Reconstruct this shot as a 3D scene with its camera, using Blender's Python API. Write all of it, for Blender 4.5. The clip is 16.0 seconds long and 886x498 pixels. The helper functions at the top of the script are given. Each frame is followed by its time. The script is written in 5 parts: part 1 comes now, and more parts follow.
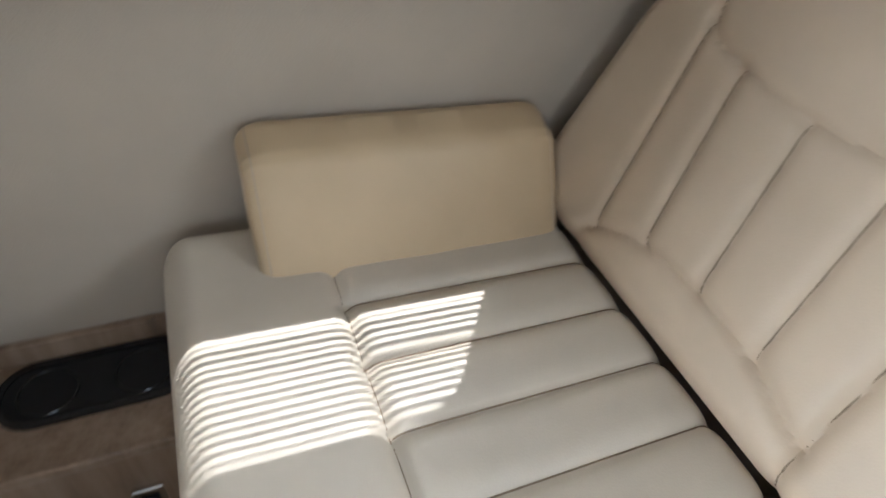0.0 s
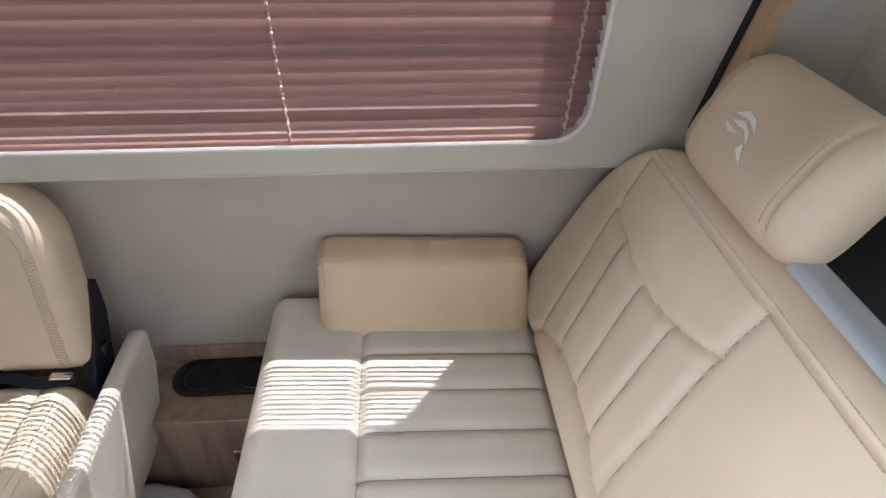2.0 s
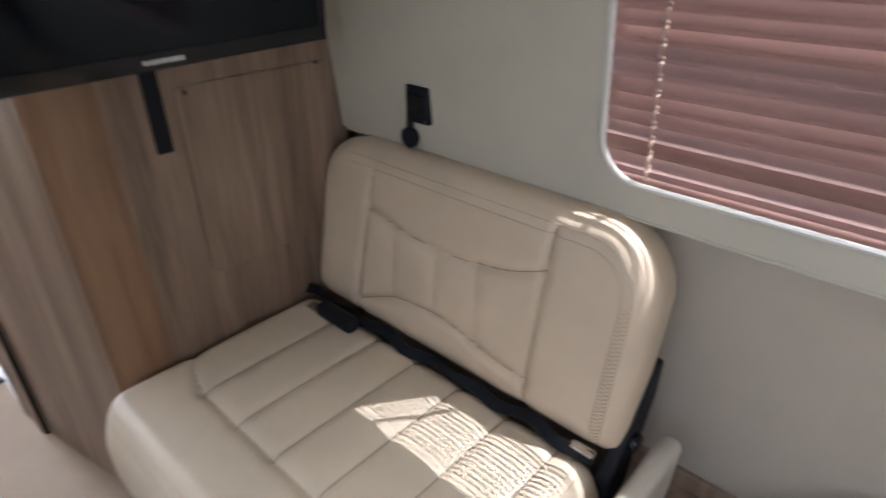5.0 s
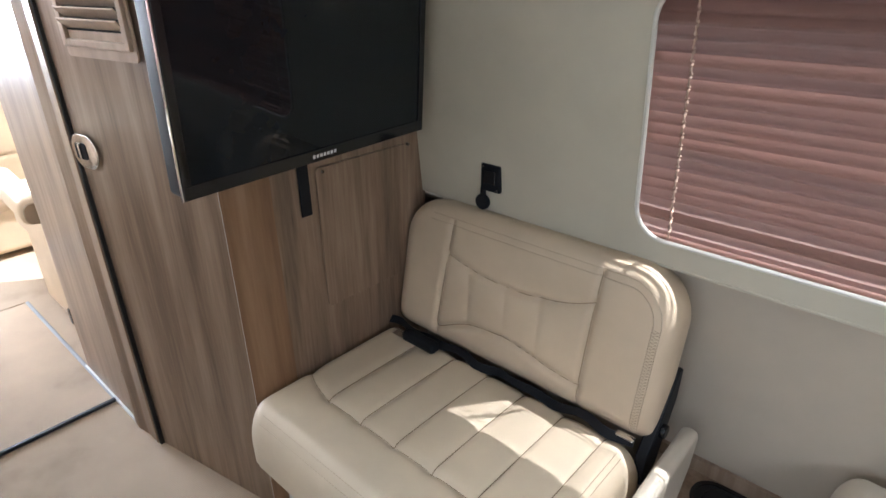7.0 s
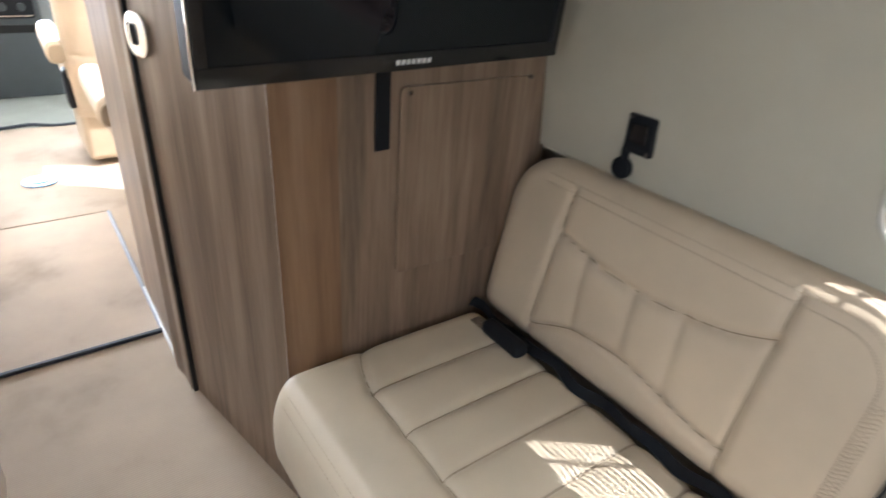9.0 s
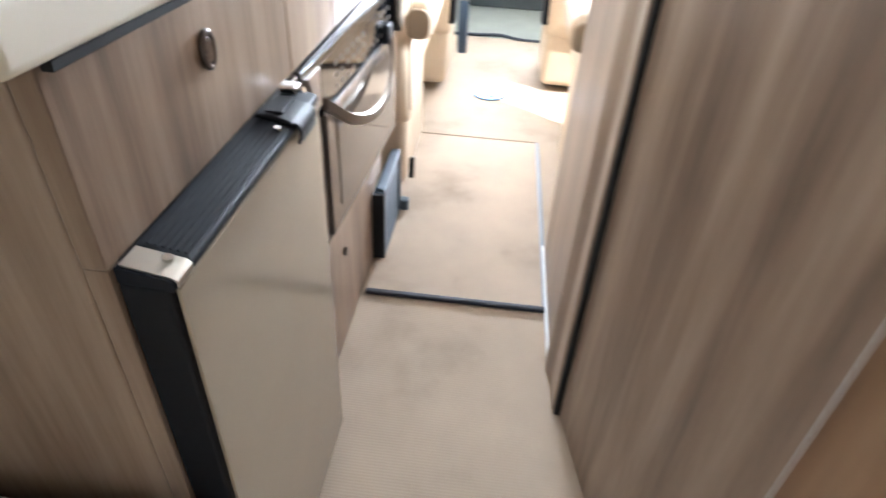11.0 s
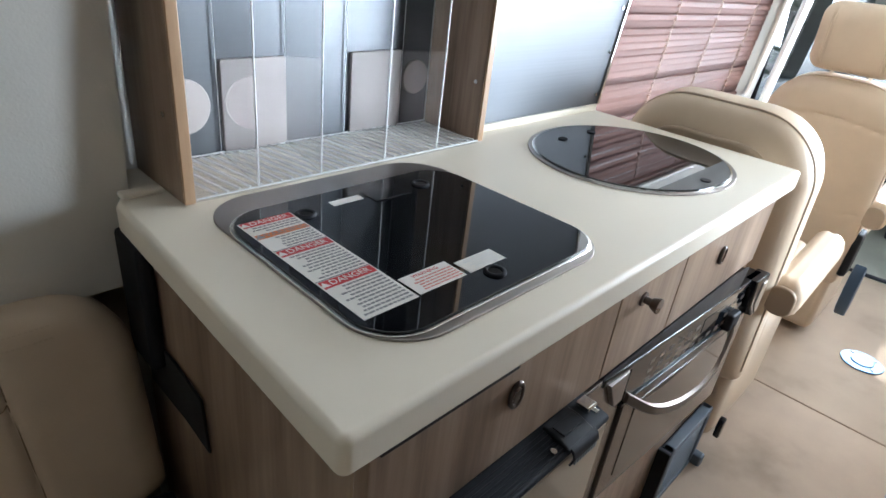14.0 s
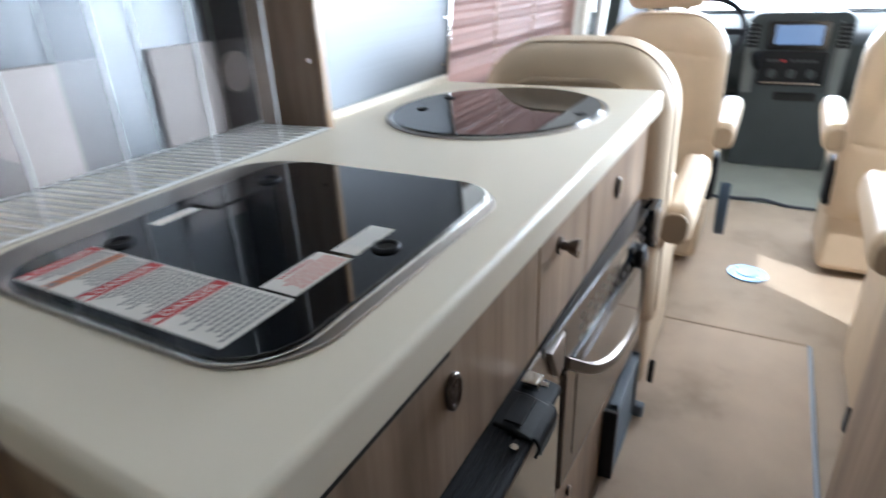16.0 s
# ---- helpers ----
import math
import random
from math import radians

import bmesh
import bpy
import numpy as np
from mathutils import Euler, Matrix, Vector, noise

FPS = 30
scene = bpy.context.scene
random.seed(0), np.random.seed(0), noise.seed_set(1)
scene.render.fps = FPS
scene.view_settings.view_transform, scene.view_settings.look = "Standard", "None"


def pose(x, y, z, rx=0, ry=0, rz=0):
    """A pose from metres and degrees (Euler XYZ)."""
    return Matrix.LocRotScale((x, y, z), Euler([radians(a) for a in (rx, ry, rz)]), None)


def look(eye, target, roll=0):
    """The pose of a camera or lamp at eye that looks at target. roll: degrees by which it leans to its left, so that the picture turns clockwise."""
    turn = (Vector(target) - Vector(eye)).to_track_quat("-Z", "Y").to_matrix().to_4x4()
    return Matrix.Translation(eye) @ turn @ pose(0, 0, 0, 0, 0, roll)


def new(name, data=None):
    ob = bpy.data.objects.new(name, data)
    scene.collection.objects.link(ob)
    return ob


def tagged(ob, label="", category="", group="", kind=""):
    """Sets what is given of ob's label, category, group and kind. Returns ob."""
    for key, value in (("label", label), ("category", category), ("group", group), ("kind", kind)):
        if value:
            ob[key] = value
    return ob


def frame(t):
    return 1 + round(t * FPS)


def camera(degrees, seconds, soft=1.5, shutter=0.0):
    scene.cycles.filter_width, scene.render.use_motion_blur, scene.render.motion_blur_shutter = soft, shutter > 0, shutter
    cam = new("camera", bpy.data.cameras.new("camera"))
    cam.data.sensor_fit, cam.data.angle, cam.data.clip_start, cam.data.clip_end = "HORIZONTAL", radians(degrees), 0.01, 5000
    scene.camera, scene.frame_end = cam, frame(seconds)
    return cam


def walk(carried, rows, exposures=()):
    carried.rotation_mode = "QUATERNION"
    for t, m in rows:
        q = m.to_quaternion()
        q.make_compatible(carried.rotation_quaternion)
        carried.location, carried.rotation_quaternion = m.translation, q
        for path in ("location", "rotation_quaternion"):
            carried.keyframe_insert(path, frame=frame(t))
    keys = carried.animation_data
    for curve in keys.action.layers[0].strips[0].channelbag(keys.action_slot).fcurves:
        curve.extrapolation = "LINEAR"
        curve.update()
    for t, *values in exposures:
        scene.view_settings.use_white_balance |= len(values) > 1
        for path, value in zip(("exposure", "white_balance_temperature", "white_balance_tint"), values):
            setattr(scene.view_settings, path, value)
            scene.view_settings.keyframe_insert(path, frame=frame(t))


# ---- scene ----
cam = camera(74.4, 16.0, soft=1.5, shutter=0.5)
PATH = [
    (0, (0.301, 0.284, 0.991), (0.955, 1.593, -0.372), 7.2),
    (0.5, (0.362, 0.246, 1.007), (0.722, 1.556, -0.461), 7.2),
    (1, (0.46, 0.13, 1.159), (0.696, 1.538, -0.241), 4.6),
    (1.5, (0.502, 0.031, 1.271), (0.646, 1.553, -0.018), 1.4),
    (2, (0.495, -0.046, 1.301), (0.626, 1.543, 0.093), 0.9),
    (2.5, (0.496, -0.067, 1.302), (0.601, 1.545, 0.122), 0.6),
    (3, (0.498, -0.067, 1.293), (0.564, 1.571, 0.148), 0.7),
    (3.5, (0.484, -0.04, 1.265), (0.42, 1.622, 0.154), 0.8),
    (4, (0.408, 0.049, 1.178), (-0.078, 1.719, 0.19), 1.2),
    (4.3, (0.32, 0.12, 1.145), (-0.459, 1.691, 0.184), 0.4),
    (4.5, (0.23, 0.136, 1.15), (-0.675, 1.618, 0.159), 0.8),
    (5, (0.121, 0.111, 1.167), (-1.059, 1.393, 0.186), -0.5),
    (5.2, (0.117, 0.068, 1.221), (-1.117, 1.291, 0.231), -1.7),
    (7.3, (0.194, -0.226, 1.369), (-1.012, 1.117, 0.508), -0.4),
    (7.5, (0.179, -0.189, 1.392), (-1.024, 1.126, 0.485), -0.8),
    (8, (0.158, -0.154, 1.37), (-1.061, 1.144, 0.46), 0.4),
    (8.2, (0.133, -0.114, 1.329), (-1.116, 1.158, 0.422), 1.6),
    (10.3, (-0.399, 0.047, 1.011), (-2.007, 0.438, -0.113), 3.0),
    (10.5, (-0.448, 0.035, 1.002), (-2.072, 0.288, -0.137), 2.9),
    (11, (-0.575, 0.016, 0.998), (-2.186, -0.102, -0.181), 3.5),
    (11.5, (-0.67, -0.019, 0.998), (-2.22, -0.453, -0.189), 5.0),
    (12, (-0.706, -0.041, 1.038), (-2.168, -0.708, -0.152), 7.6),
    (12.5, (-0.707, -0.027, 1.166), (-2.081, -0.889, -0.004), 8.6),
    (13, (-0.691, -0.013, 1.236), (-2.033, -1.034, 0.161), 8.0),
    (13.5, (-0.671, -0.007, 1.253), (-2.002, -1.13, 0.27), 7.4),
    (14, (-0.651, 0.01, 1.26), (-1.976, -1.168, 0.336), 6.9),
    (14.5, (-0.633, 0.021, 1.264), (-1.966, -1.187, 0.39), 6.0),
    (15, (-0.634, 0.023, 1.264), (-1.99, -1.197, 0.445), 5.0),
    (15.5, (-0.653, 0.002, 1.222), (-2.054, -1.185, 0.428), 2.3),
    (16, (-0.744, -0.058, 1.146), (-2.325, -0.946, 0.304), -2.6),
]
EXPOSURES = [(0.0, 1.18, 5850, 9), (1.0, 1.20, 5850, 12), (2.5, 1.34, 5750, 13), (5.0, 1.34, 5700, 14), (7.5, 1.48, 5850, 10), (8.2, 1.48, 5850, 10), (10.3, 1.78, 5800, 9), (11.0, 1.78, 5750, 9), (12.0, 1.30, 5800, 8), (13.0, 0.78, 5750, 7), (14.0, 0.50, 5700, 7), (15.0, 0.44, 5650, 7), (16.0, 0.42, 5650, 7)]
walk(cam, [(t, look(eye, target, roll)) for t, eye, target, roll in PATH], EXPOSURES)

# ---- world, sun and window light ----
SUN_WAY = Vector((0.345, 0.388, 1.0)).normalized()
world = bpy.data.worlds.new("sky")
scene.world = world
world.use_nodes = True
wn = world.node_tree.nodes
sky = wn.new("ShaderNodeTexSky")
sky.sky_type, sky.sun_disc = "NISHITA", False
sky.sun_elevation = math.asin(SUN_WAY.z)
sky.sun_rotation = math.atan2(SUN_WAY.x, SUN_WAY.y)
wn["Background"].inputs["Strength"].default_value = 0.05
world.node_tree.links.new(sky.outputs["Color"], wn["Background"].inputs["Color"])
sun = new("sun", bpy.data.lights.new("sun", "SUN"))
sun.data.energy, sun.data.angle, sun.data.color = 3.3, radians(0.45), (1.0, 0.96, 0.90)
sun.matrix_world = look(SUN_WAY * 20, (0, 0, 0))


def window_light(name, eye, target, w, h, watts, colour=(0.90, 0.95, 1.0)):
    """Daylight that comes in through one window opening."""
    ob = new(name, bpy.data.lights.new(name, "AREA"))
    ob.data.shape, ob.data.size, ob.data.size_y = "RECTANGLE", w, h
    ob.data.energy, ob.data.color = watts, colour
    ob.matrix_world = look(eye, target)
    return ob


ws_lamp = window_light("windscreen_daylight", (-5.42, 0, 1.22), (0.0, 0.05, 0.85), 1.5, 0.70, 60, (0.93, 0.96, 1.0))
ws_lamp.data.spread = radians(84)
door_lamp = window_light("sliding_door_daylight", (-2.8, 0.95, 1.15), (-1.4, -0.6, 1.1), 0.8, 0.58, 20)
door_lamp.data.spread = radians(100)
window_light("passenger_door_daylight", (-4.2, 0.93, 1.15), (-1.0, -0.8, 1.08), 1.1, 0.55, 17)
window_light("galley_window_daylight", (-2.80, -0.948, 1.10), (-2.80, 0, 0.9), 1.1, 0.42, 3.2)
rear_lamp = window_light("rear_window_daylight", (1.235, -0.25, 1.14), (0.30, 0.55, 0.30), 0.8, 0.08, 0.7)
rear_lamp.data.spread = radians(80)
# Fill light; the left rear window it sits in is unseen and added.
side_lamp = window_light("rear_side_fill", (0.25, -0.90, 1.10), (0.60, 0.3, 0.85), 1.0, 0.44, 0.9)
side_lamp.data.spread = radians(110)


# ---- materials ----
def material(name):
    m = bpy.data.materials.new(name)
    m.use_nodes = True
    return m, m.node_tree.nodes, m.node_tree.links, m.node_tree.nodes["Principled BSDF"]


def coords(n, l, scale):
    tc, mp = n.new("ShaderNodeTexCoord"), n.new("ShaderNodeMapping")
    mp.inputs["Scale"].default_value = scale
    l.new(tc.outputs["Object"], mp.inputs["Vector"])
    return mp.outputs["Vector"]


def noise_tex(n, l, vec, scale, detail=3.0, rough=0.55):
    t = n.new("ShaderNodeTexNoise")
    t.inputs["Scale"].default_value, t.inputs["Detail"].default_value, t.inputs["Roughness"].default_value = scale, detail, rough
    l.new(vec, t.inputs["Vector"])
    return t.outputs["Fac"]


def ramp(n, l, fac, stops):
    r = n.new("ShaderNodeValToRGB")
    els = r.color_ramp.elements
    while len(els) < len(stops):
        els.new(0.5)
    for e, (p, c) in zip(els, stops):
        e.position, e.color = p, (*c, 1)
    l.new(fac, r.inputs["Fac"])
    return r.outputs["Color"]


def bump(n, l, height, strength, distance, bsdf):
    b = n.new("ShaderNodeBump")
    b.inputs["Strength"].default_value, b.inputs["Distance"].default_value = strength, distance
    l.new(height, b.inputs["Height"])
    l.new(b.outputs["Normal"], bsdf.inputs["Normal"])


def shade(c, k):
    return tuple(min(1.0, v * k) for v in c)


def leather(name, c):
    m, n, l, b = material(name)
    v = coords(n, l, (1, 1, 1))
    l.new(ramp(n, l, noise_tex(n, l, v, 5, 4), [(0.3, shade(c, 0.90)), (0.7, shade(c, 1.06))]), b.inputs["Base Color"])
    b.inputs["Roughness"].default_value = 0.46
    b.inputs["Specular IOR Level"].default_value = 0.4
    mix = n.new("ShaderNodeMath")
    mix.operation = "ADD"
    vo = n.new("ShaderNodeTexVoronoi")
    vo.inputs["Scale"].default_value = 420
    l.new(v, vo.inputs["Vector"])
    wr = n.new("ShaderNodeMath")
    wr.operation = "MULTIPLY"
    wr.inputs[1].default_value = 2.2
    l.new(noise_tex(n, l, v, 14, 5), wr.inputs[0])
    l.new(vo.outputs["Distance"], mix.inputs[0])
    l.new(wr.outputs[0], mix.inputs[1])
    bump(n, l, mix.outputs[0], 0.08, 0.0012, b)
    return m


def wood(name, dark, mid, light, scale=(16, 16, 1.0), rough=0.33, grain=1.0):
    m, n, l, b = material(name)
    v = coords(n, l, scale)
    big = noise_tex(n, l, v, 0.9, 3, 0.6)
    fine = noise_tex(n, l, coords(n, l, tuple(s * 6 for s in scale)), 1.3, 4, 0.65)
    mx = n.new("ShaderNodeMath")
    mx.operation = "MULTIPLY_ADD"
    mx.inputs[1].default_value = 0.35 * grain
    l.new(fine, mx.inputs[0])
    l.new(big, mx.inputs[2])
    l.new(ramp(n, l, mx.outputs[0], [(0.42, dark), (0.62, mid), (0.85, light)]), b.inputs["Base Color"])
    b.inputs["Roughness"].default_value = rough
    bump(n, l, fine, 0.12, 0.001, b)
    return m


def plain(name, c, rough=0.5, metal=0.0, vary=0.06, scale=6.0, grit=0.0, grit_scale=300, spec=0.5):
    m, n, l, b = material(name)
    v = coords(n, l, (1, 1, 1))
    l.new(ramp(n, l, noise_tex(n, l, v, scale, 4), [(0.3, shade(c, 1 - vary)), (0.7, shade(c, 1 + vary))]), b.inputs["Base Color"])
    rr = n.new("ShaderNodeMapRange")
    rr.inputs["To Min"].default_value, rr.inputs["To Max"].default_value = max(0.02, rough * 0.85), min(1, rough * 1.15)
    l.new(noise_tex(n, l, v, scale * 3, 4), rr.inputs["Value"])
    l.new(rr.outputs["Result"], b.inputs["Roughness"])
    b.inputs["Metallic"].default_value = metal
    b.inputs["Specular IOR Level"].default_value = spec
    if grit:
        bump(n, l, noise_tex(n, l, v, grit_scale, 2), grit, 0.001, b)
    return m


def clear(name, tint=(1, 1, 1), rough=0.02):
    m, n, l, b = material(name)
    b.inputs["Base Color"].default_value = (*tint, 1)
    b.inputs["Transmission Weight"].default_value = 1.0
    b.inputs["Roughness"].default_value = rough
    b.inputs["IOR"].default_value = 1.45
    return m


def carpet_material(name, c, rib=240.0, rows=0.22, relief=0.12):
    m, n, l, b = material(name)
    v = coords(n, l, (1, 1, 1))
    w = n.new("ShaderNodeTexWave")
    w.wave_type, w.bands_direction = "BANDS", "X"
    w.inputs["Scale"].default_value = rib / 6.28 * 1.3
    w.inputs["Distortion"].default_value = 0.9
    w.inputs["Detail"].default_value = 1
    w.inputs["Detail Scale"].default_value = 2.5
    l.new(v, w.inputs["Vector"])
    a = n.new("ShaderNodeMix")
    a.data_type = "RGBA"
    a.inputs["Factor"].default_value = rows
    l.new(ramp(n, l, noise_tex(n, l, v, 3.5, 5), [(0.28, shade(c, 0.66)), (0.45, shade(c, 0.95)), (0.70, shade(c, 1.1))]), a.inputs["A"])
    l.new(ramp(n, l, w.outputs["Fac"], [(0.2, shade(c, 0.72)), (0.8, shade(c, 1.15))]), a.inputs["B"])
    l.new(a.outputs["Result"], b.inputs["Base Color"])
    b.inputs["Roughness"].default_value = 0.9
    b.inputs["Specular IOR Level"].default_value = 0.2
    hm = n.new("ShaderNodeMath")
    hm.operation = "ADD"
    l.new(w.outputs["Fac"], hm.inputs[0])
    l.new(noise_tex(n, l, v, 500, 2), hm.inputs[1])
    bump(n, l, hm.outputs[0], relief, 0.002, b)
    return m


def brushed(name, c, rough=0.3):
    m, n, l, b = material(name)
    v = coords(n, l, (3, 3, 260))
    f = noise_tex(n, l, v, 1.0, 3)
    l.new(ramp(n, l, noise_tex(n, l, coords(n, l, (1, 1, 1)), 2.5, 3), [(0.3, shade(c, 0.9)), (0.7, c)]), b.inputs["Base Color"])
    b.inputs["Metallic"].default_value = 1.0
    rr = n.new("ShaderNodeMapRange")
    rr.inputs["To Min"].default_value, rr.inputs["To Max"].default_value = rough * 0.75, rough * 1.25
    l.new(f, rr.inputs["Value"])
    l.new(rr.outputs["Result"], b.inputs["Roughness"])
    bump(n, l, f, 0.05, 0.0005, b)
    return m


def slat_material(name):
    m, n, l, b = material(name)
    v = coords(n, l, (1.2, 30, 30))
    col = ramp(n, l, noise_tex(n, l, v, 6, 4), [(0.3, (0.205, 0.119, 0.100)), (0.7, (0.250, 0.149, 0.126))])
    l.new(col, b.inputs["Base Color"])
    b.inputs["Roughness"].default_value = 0.66
    b.inputs["Specular IOR Level"].default_value = 0.25
    tr = n.new("ShaderNodeBsdfTranslucent")
    tr.inputs["Color"].default_value = (0.88, 0.61, 0.545, 1)
    mx = n.new("ShaderNodeMixShader")
    mx.inputs["Fac"].default_value = 0.27
    out = n["Material Output"]
    l.new(b.outputs["BSDF"], mx.inputs[1])
    l.new(tr.outputs["BSDF"], mx.inputs[2])
    l.new(mx.outputs["Shader"], out.inputs["Surface"])
    return m


def glow(name, c, strength):
    m, n, l, b = material(name)
    b.inputs["Base Color"].default_value = (0.03, 0.03, 0.03, 1)
    b.inputs["Roughness"].default_value = 0.3
    b.inputs["Emission Color"].default_value = (*c, 1)
    b.inputs["Emission Strength"].default_value = strength
    return m


CREAM = leather("cream_leather", (0.60, 0.482, 0.35))
# Taupe of the armrest caps; on the captain back panel it paints shade.
TAUPE = leather("taupe_cap_back_shade_leather", (0.40, 0.315, 0.225))
CREAM_SEAT = leather("cream_seat_leather", (0.61, 0.548, 0.458))
CREAM_SIDE = leather("tan_cream_seat_leather", (0.60, 0.502, 0.375))
CANVAS = leather("cushion_cloth", (0.55, 0.42, 0.265))
WALNUT = wood("walnut_laminate", (0.120, 0.080, 0.054), (0.25, 0.172, 0.118), (0.38, 0.282, 0.205))
LOUVRE = wood("louvre_wood", (0.40, 0.29, 0.21), (0.50, 0.375, 0.28), (0.60, 0.47, 0.36))
OAK = wood("light_oak_edge", (0.27, 0.165, 0.085), (0.40, 0.255, 0.14), (0.50, 0.34, 0.21))
WALL = plain("wall_vinyl", (0.50, 0.462, 0.375), 0.7, grit=0.35, grit_scale=260, vary=0.05)
WALL_PALE = plain("pale_wall_vinyl", (0.64, 0.62, 0.57), 0.7, grit=0.35, grit_scale=260, vary=0.05)
WALL_LOW = plain("lower_wall_cloth", (0.45, 0.39, 0.315), 0.85, grit=0.5, grit_scale=420, vary=0.05)
CEILING = plain("ceiling_cloth", (0.74, 0.72, 0.68), 0.85, grit=0.3)
CARPET = carpet_material("ribbed_carpet", (0.45, 0.36, 0.275))
CARPET_MAT = carpet_material("runner_carpet", (0.47, 0.375, 0.29), 420.0, 0.08, 0.06)
CAB_CARPET = plain("cab_floor_carpet", (0.30, 0.31, 0.27), 0.95, grit=0.6)
BIND = plain("mat_binding", (0.035, 0.04, 0.055), 0.7)
BIND_GREY = plain("grey_mat_binding", (0.30, 0.33, 0.38), 0.7)
COUNTER = plain("solid_surface", (0.81, 0.745, 0.62), 0.42, vary=0.012, scale=2)
STEEL = brushed("brushed_steel", (0.118, 0.122, 0.128), 0.44)
RIM_STEEL = brushed("rim_steel", (0.36, 0.33, 0.305), 0.34)
CHROME = plain("chrome", (0.75, 0.74, 0.72), 0.12, 1.0)
SOCKET_STEEL = plain("blued_steel", (0.09, 0.17, 0.27), 0.38, 0.7)
CLIP = plain("clip_metal", (0.50, 0.46, 0.40), 0.34, 1.0)
NICKEL = plain("dark_nickel", (0.15, 0.13, 0.12), 0.28, 1.0)
BLACK_GLASS = plain("black_glass", (0.006, 0.007, 0.009), 0.03, vary=0.02, spec=0.62)
BLACK = plain("black_plastic", (0.010, 0.011, 0.014), 0.55, grit=0.1, spec=0.2)
BLACK_GLOSS = plain("gloss_black_plastic", (0.012, 0.012, 0.014), 0.12)
SCREEN = plain("screen_glass", (0.006, 0.009, 0.013), 0.02, spec=0.3)
# Near-black for joints, and for shade painted into cavities and the rear bay.
DARK = plain("shade_and_joint_black", (0.01, 0.01, 0.01), 0.9)
TRIM = plain("white_trim", (0.74, 0.76, 0.78), 0.4)
SHELL = plain("back_shell_plastic", (0.34, 0.37, 0.38), 0.45)
SEAT_BASE = plain("seat_base_plastic", (0.48, 0.49, 0.45), 0.5)
WHITE = plain("white_plastic", (0.68, 0.69, 0.69), 0.45)
SLAT = slat_material("blind_slat")
CORD = plain("ladder_cord", (0.58, 0.42, 0.33), 0.6)
WINDOW_TRIM = plain("window_trim_vinyl", (0.62, 0.60, 0.56), 0.5)
BROWN_PANEL = plain("fridge_panel", (0.395, 0.33, 0.248), 0.12, vary=0.03, spec=0.6)
VENT_STRIP = plain("fridge_vent_strip", (0.010, 0.012, 0.017), 0.58, spec=0.18)
OVEN_GLASS = plain("oven_glass", (0.10, 0.078, 0.06), 0.06, spec=0.7)
OVEN_FACE = plain("oven_face", (0.19, 0.16, 0.135), 0.24, 0.7)
KEY = plain("oven_key", (0.09, 0.075, 0.062), 0.3)
GRILLE = plain("grille_grey", (0.085, 0.110, 0.140), 0.45)
PAPER = plain("label_paper", (0.78, 0.76, 0.72), 0.6, vary=0.02)
RED = plain("label_red", (0.50, 0.03, 0.035), 0.55)
ORANGE = plain("label_orange", (0.62, 0.17, 0.04), 0.55)
INK = plain("label_ink", (0.24, 0.24, 0.25), 0.6)
PINK_INK = plain("label_red_ink", (0.62, 0.25, 0.22), 0.6)
ACRYLIC = clear("clear_acrylic")
TRAY = plain("clear_tray_plastic", (0.70, 0.71, 0.71), 0.16)
TRAY.node_tree.nodes["Principled BSDF"].inputs["Alpha"].default_value = 0.16
RIB = plain("tray_rib_plastic", (0.93, 0.93, 0.93), 0.12)
RIB.node_tree.nodes["Principled BSDF"].inputs["Alpha"].default_value = 0.55
PANE = clear("window_glass", (0.97, 0.985, 0.98))
PLATE = plain("taupe_plate", (0.27, 0.235, 0.22), 0.6)
DASH = plain("dashboard_plastic", (0.060, 0.070, 0.074), 0.7, grit=0.3, spec=0.2)
DASH_LIGHT = plain("console_plastic", (0.13, 0.145, 0.148), 0.55, grit=0.3)
BLUE_TRIM = plain("seat_base_blue_grey", (0.04, 0.075, 0.13), 0.4)
SCREEN_ON = glow("radio_screen", (0.22, 0.36, 0.62), 0.55)
RED_BUTTON = glow("hazard_button", (0.9, 0.05, 0.05), 0.4)
CORNER_WOOD = wood("corner_wood", (0.15, 0.080, 0.042), (0.235, 0.132, 0.070), (0.31, 0.190, 0.108))
THREAD = plain("cream_thread", (0.50, 0.40, 0.29), 0.7)
WHITE_THREAD = plain("white_thread", (0.80, 0.77, 0.73), 0.6)
# Darker than the leather to put seam shade into colour; also binds the runner.
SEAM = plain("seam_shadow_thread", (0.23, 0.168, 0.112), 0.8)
SOIL = plain("worn_asphalt", (0.13, 0.125, 0.115), 0.9, vary=0.15, scale=0.8)
LEAF = plain("shrub_leaf", (0.06, 0.10, 0.04), 0.6, vary=0.3)


# ---- building helpers ----
def place(ob, parent, base):
    if parent is not None:
        ob.parent = parent
        ob.matrix_parent_inverse = Matrix.Translation(base).inverted()


BASE = {}


def thing(name, at, label, category, group="", kind=""):
    e = new(name)
    e.location = at
    e.empty_display_size = 0.05
    BASE[e.name] = Vector(at)
    return tagged(e, label, category, group, kind)


def base_of(ob):
    return BASE.get(ob.name, Vector((0, 0, 0)))


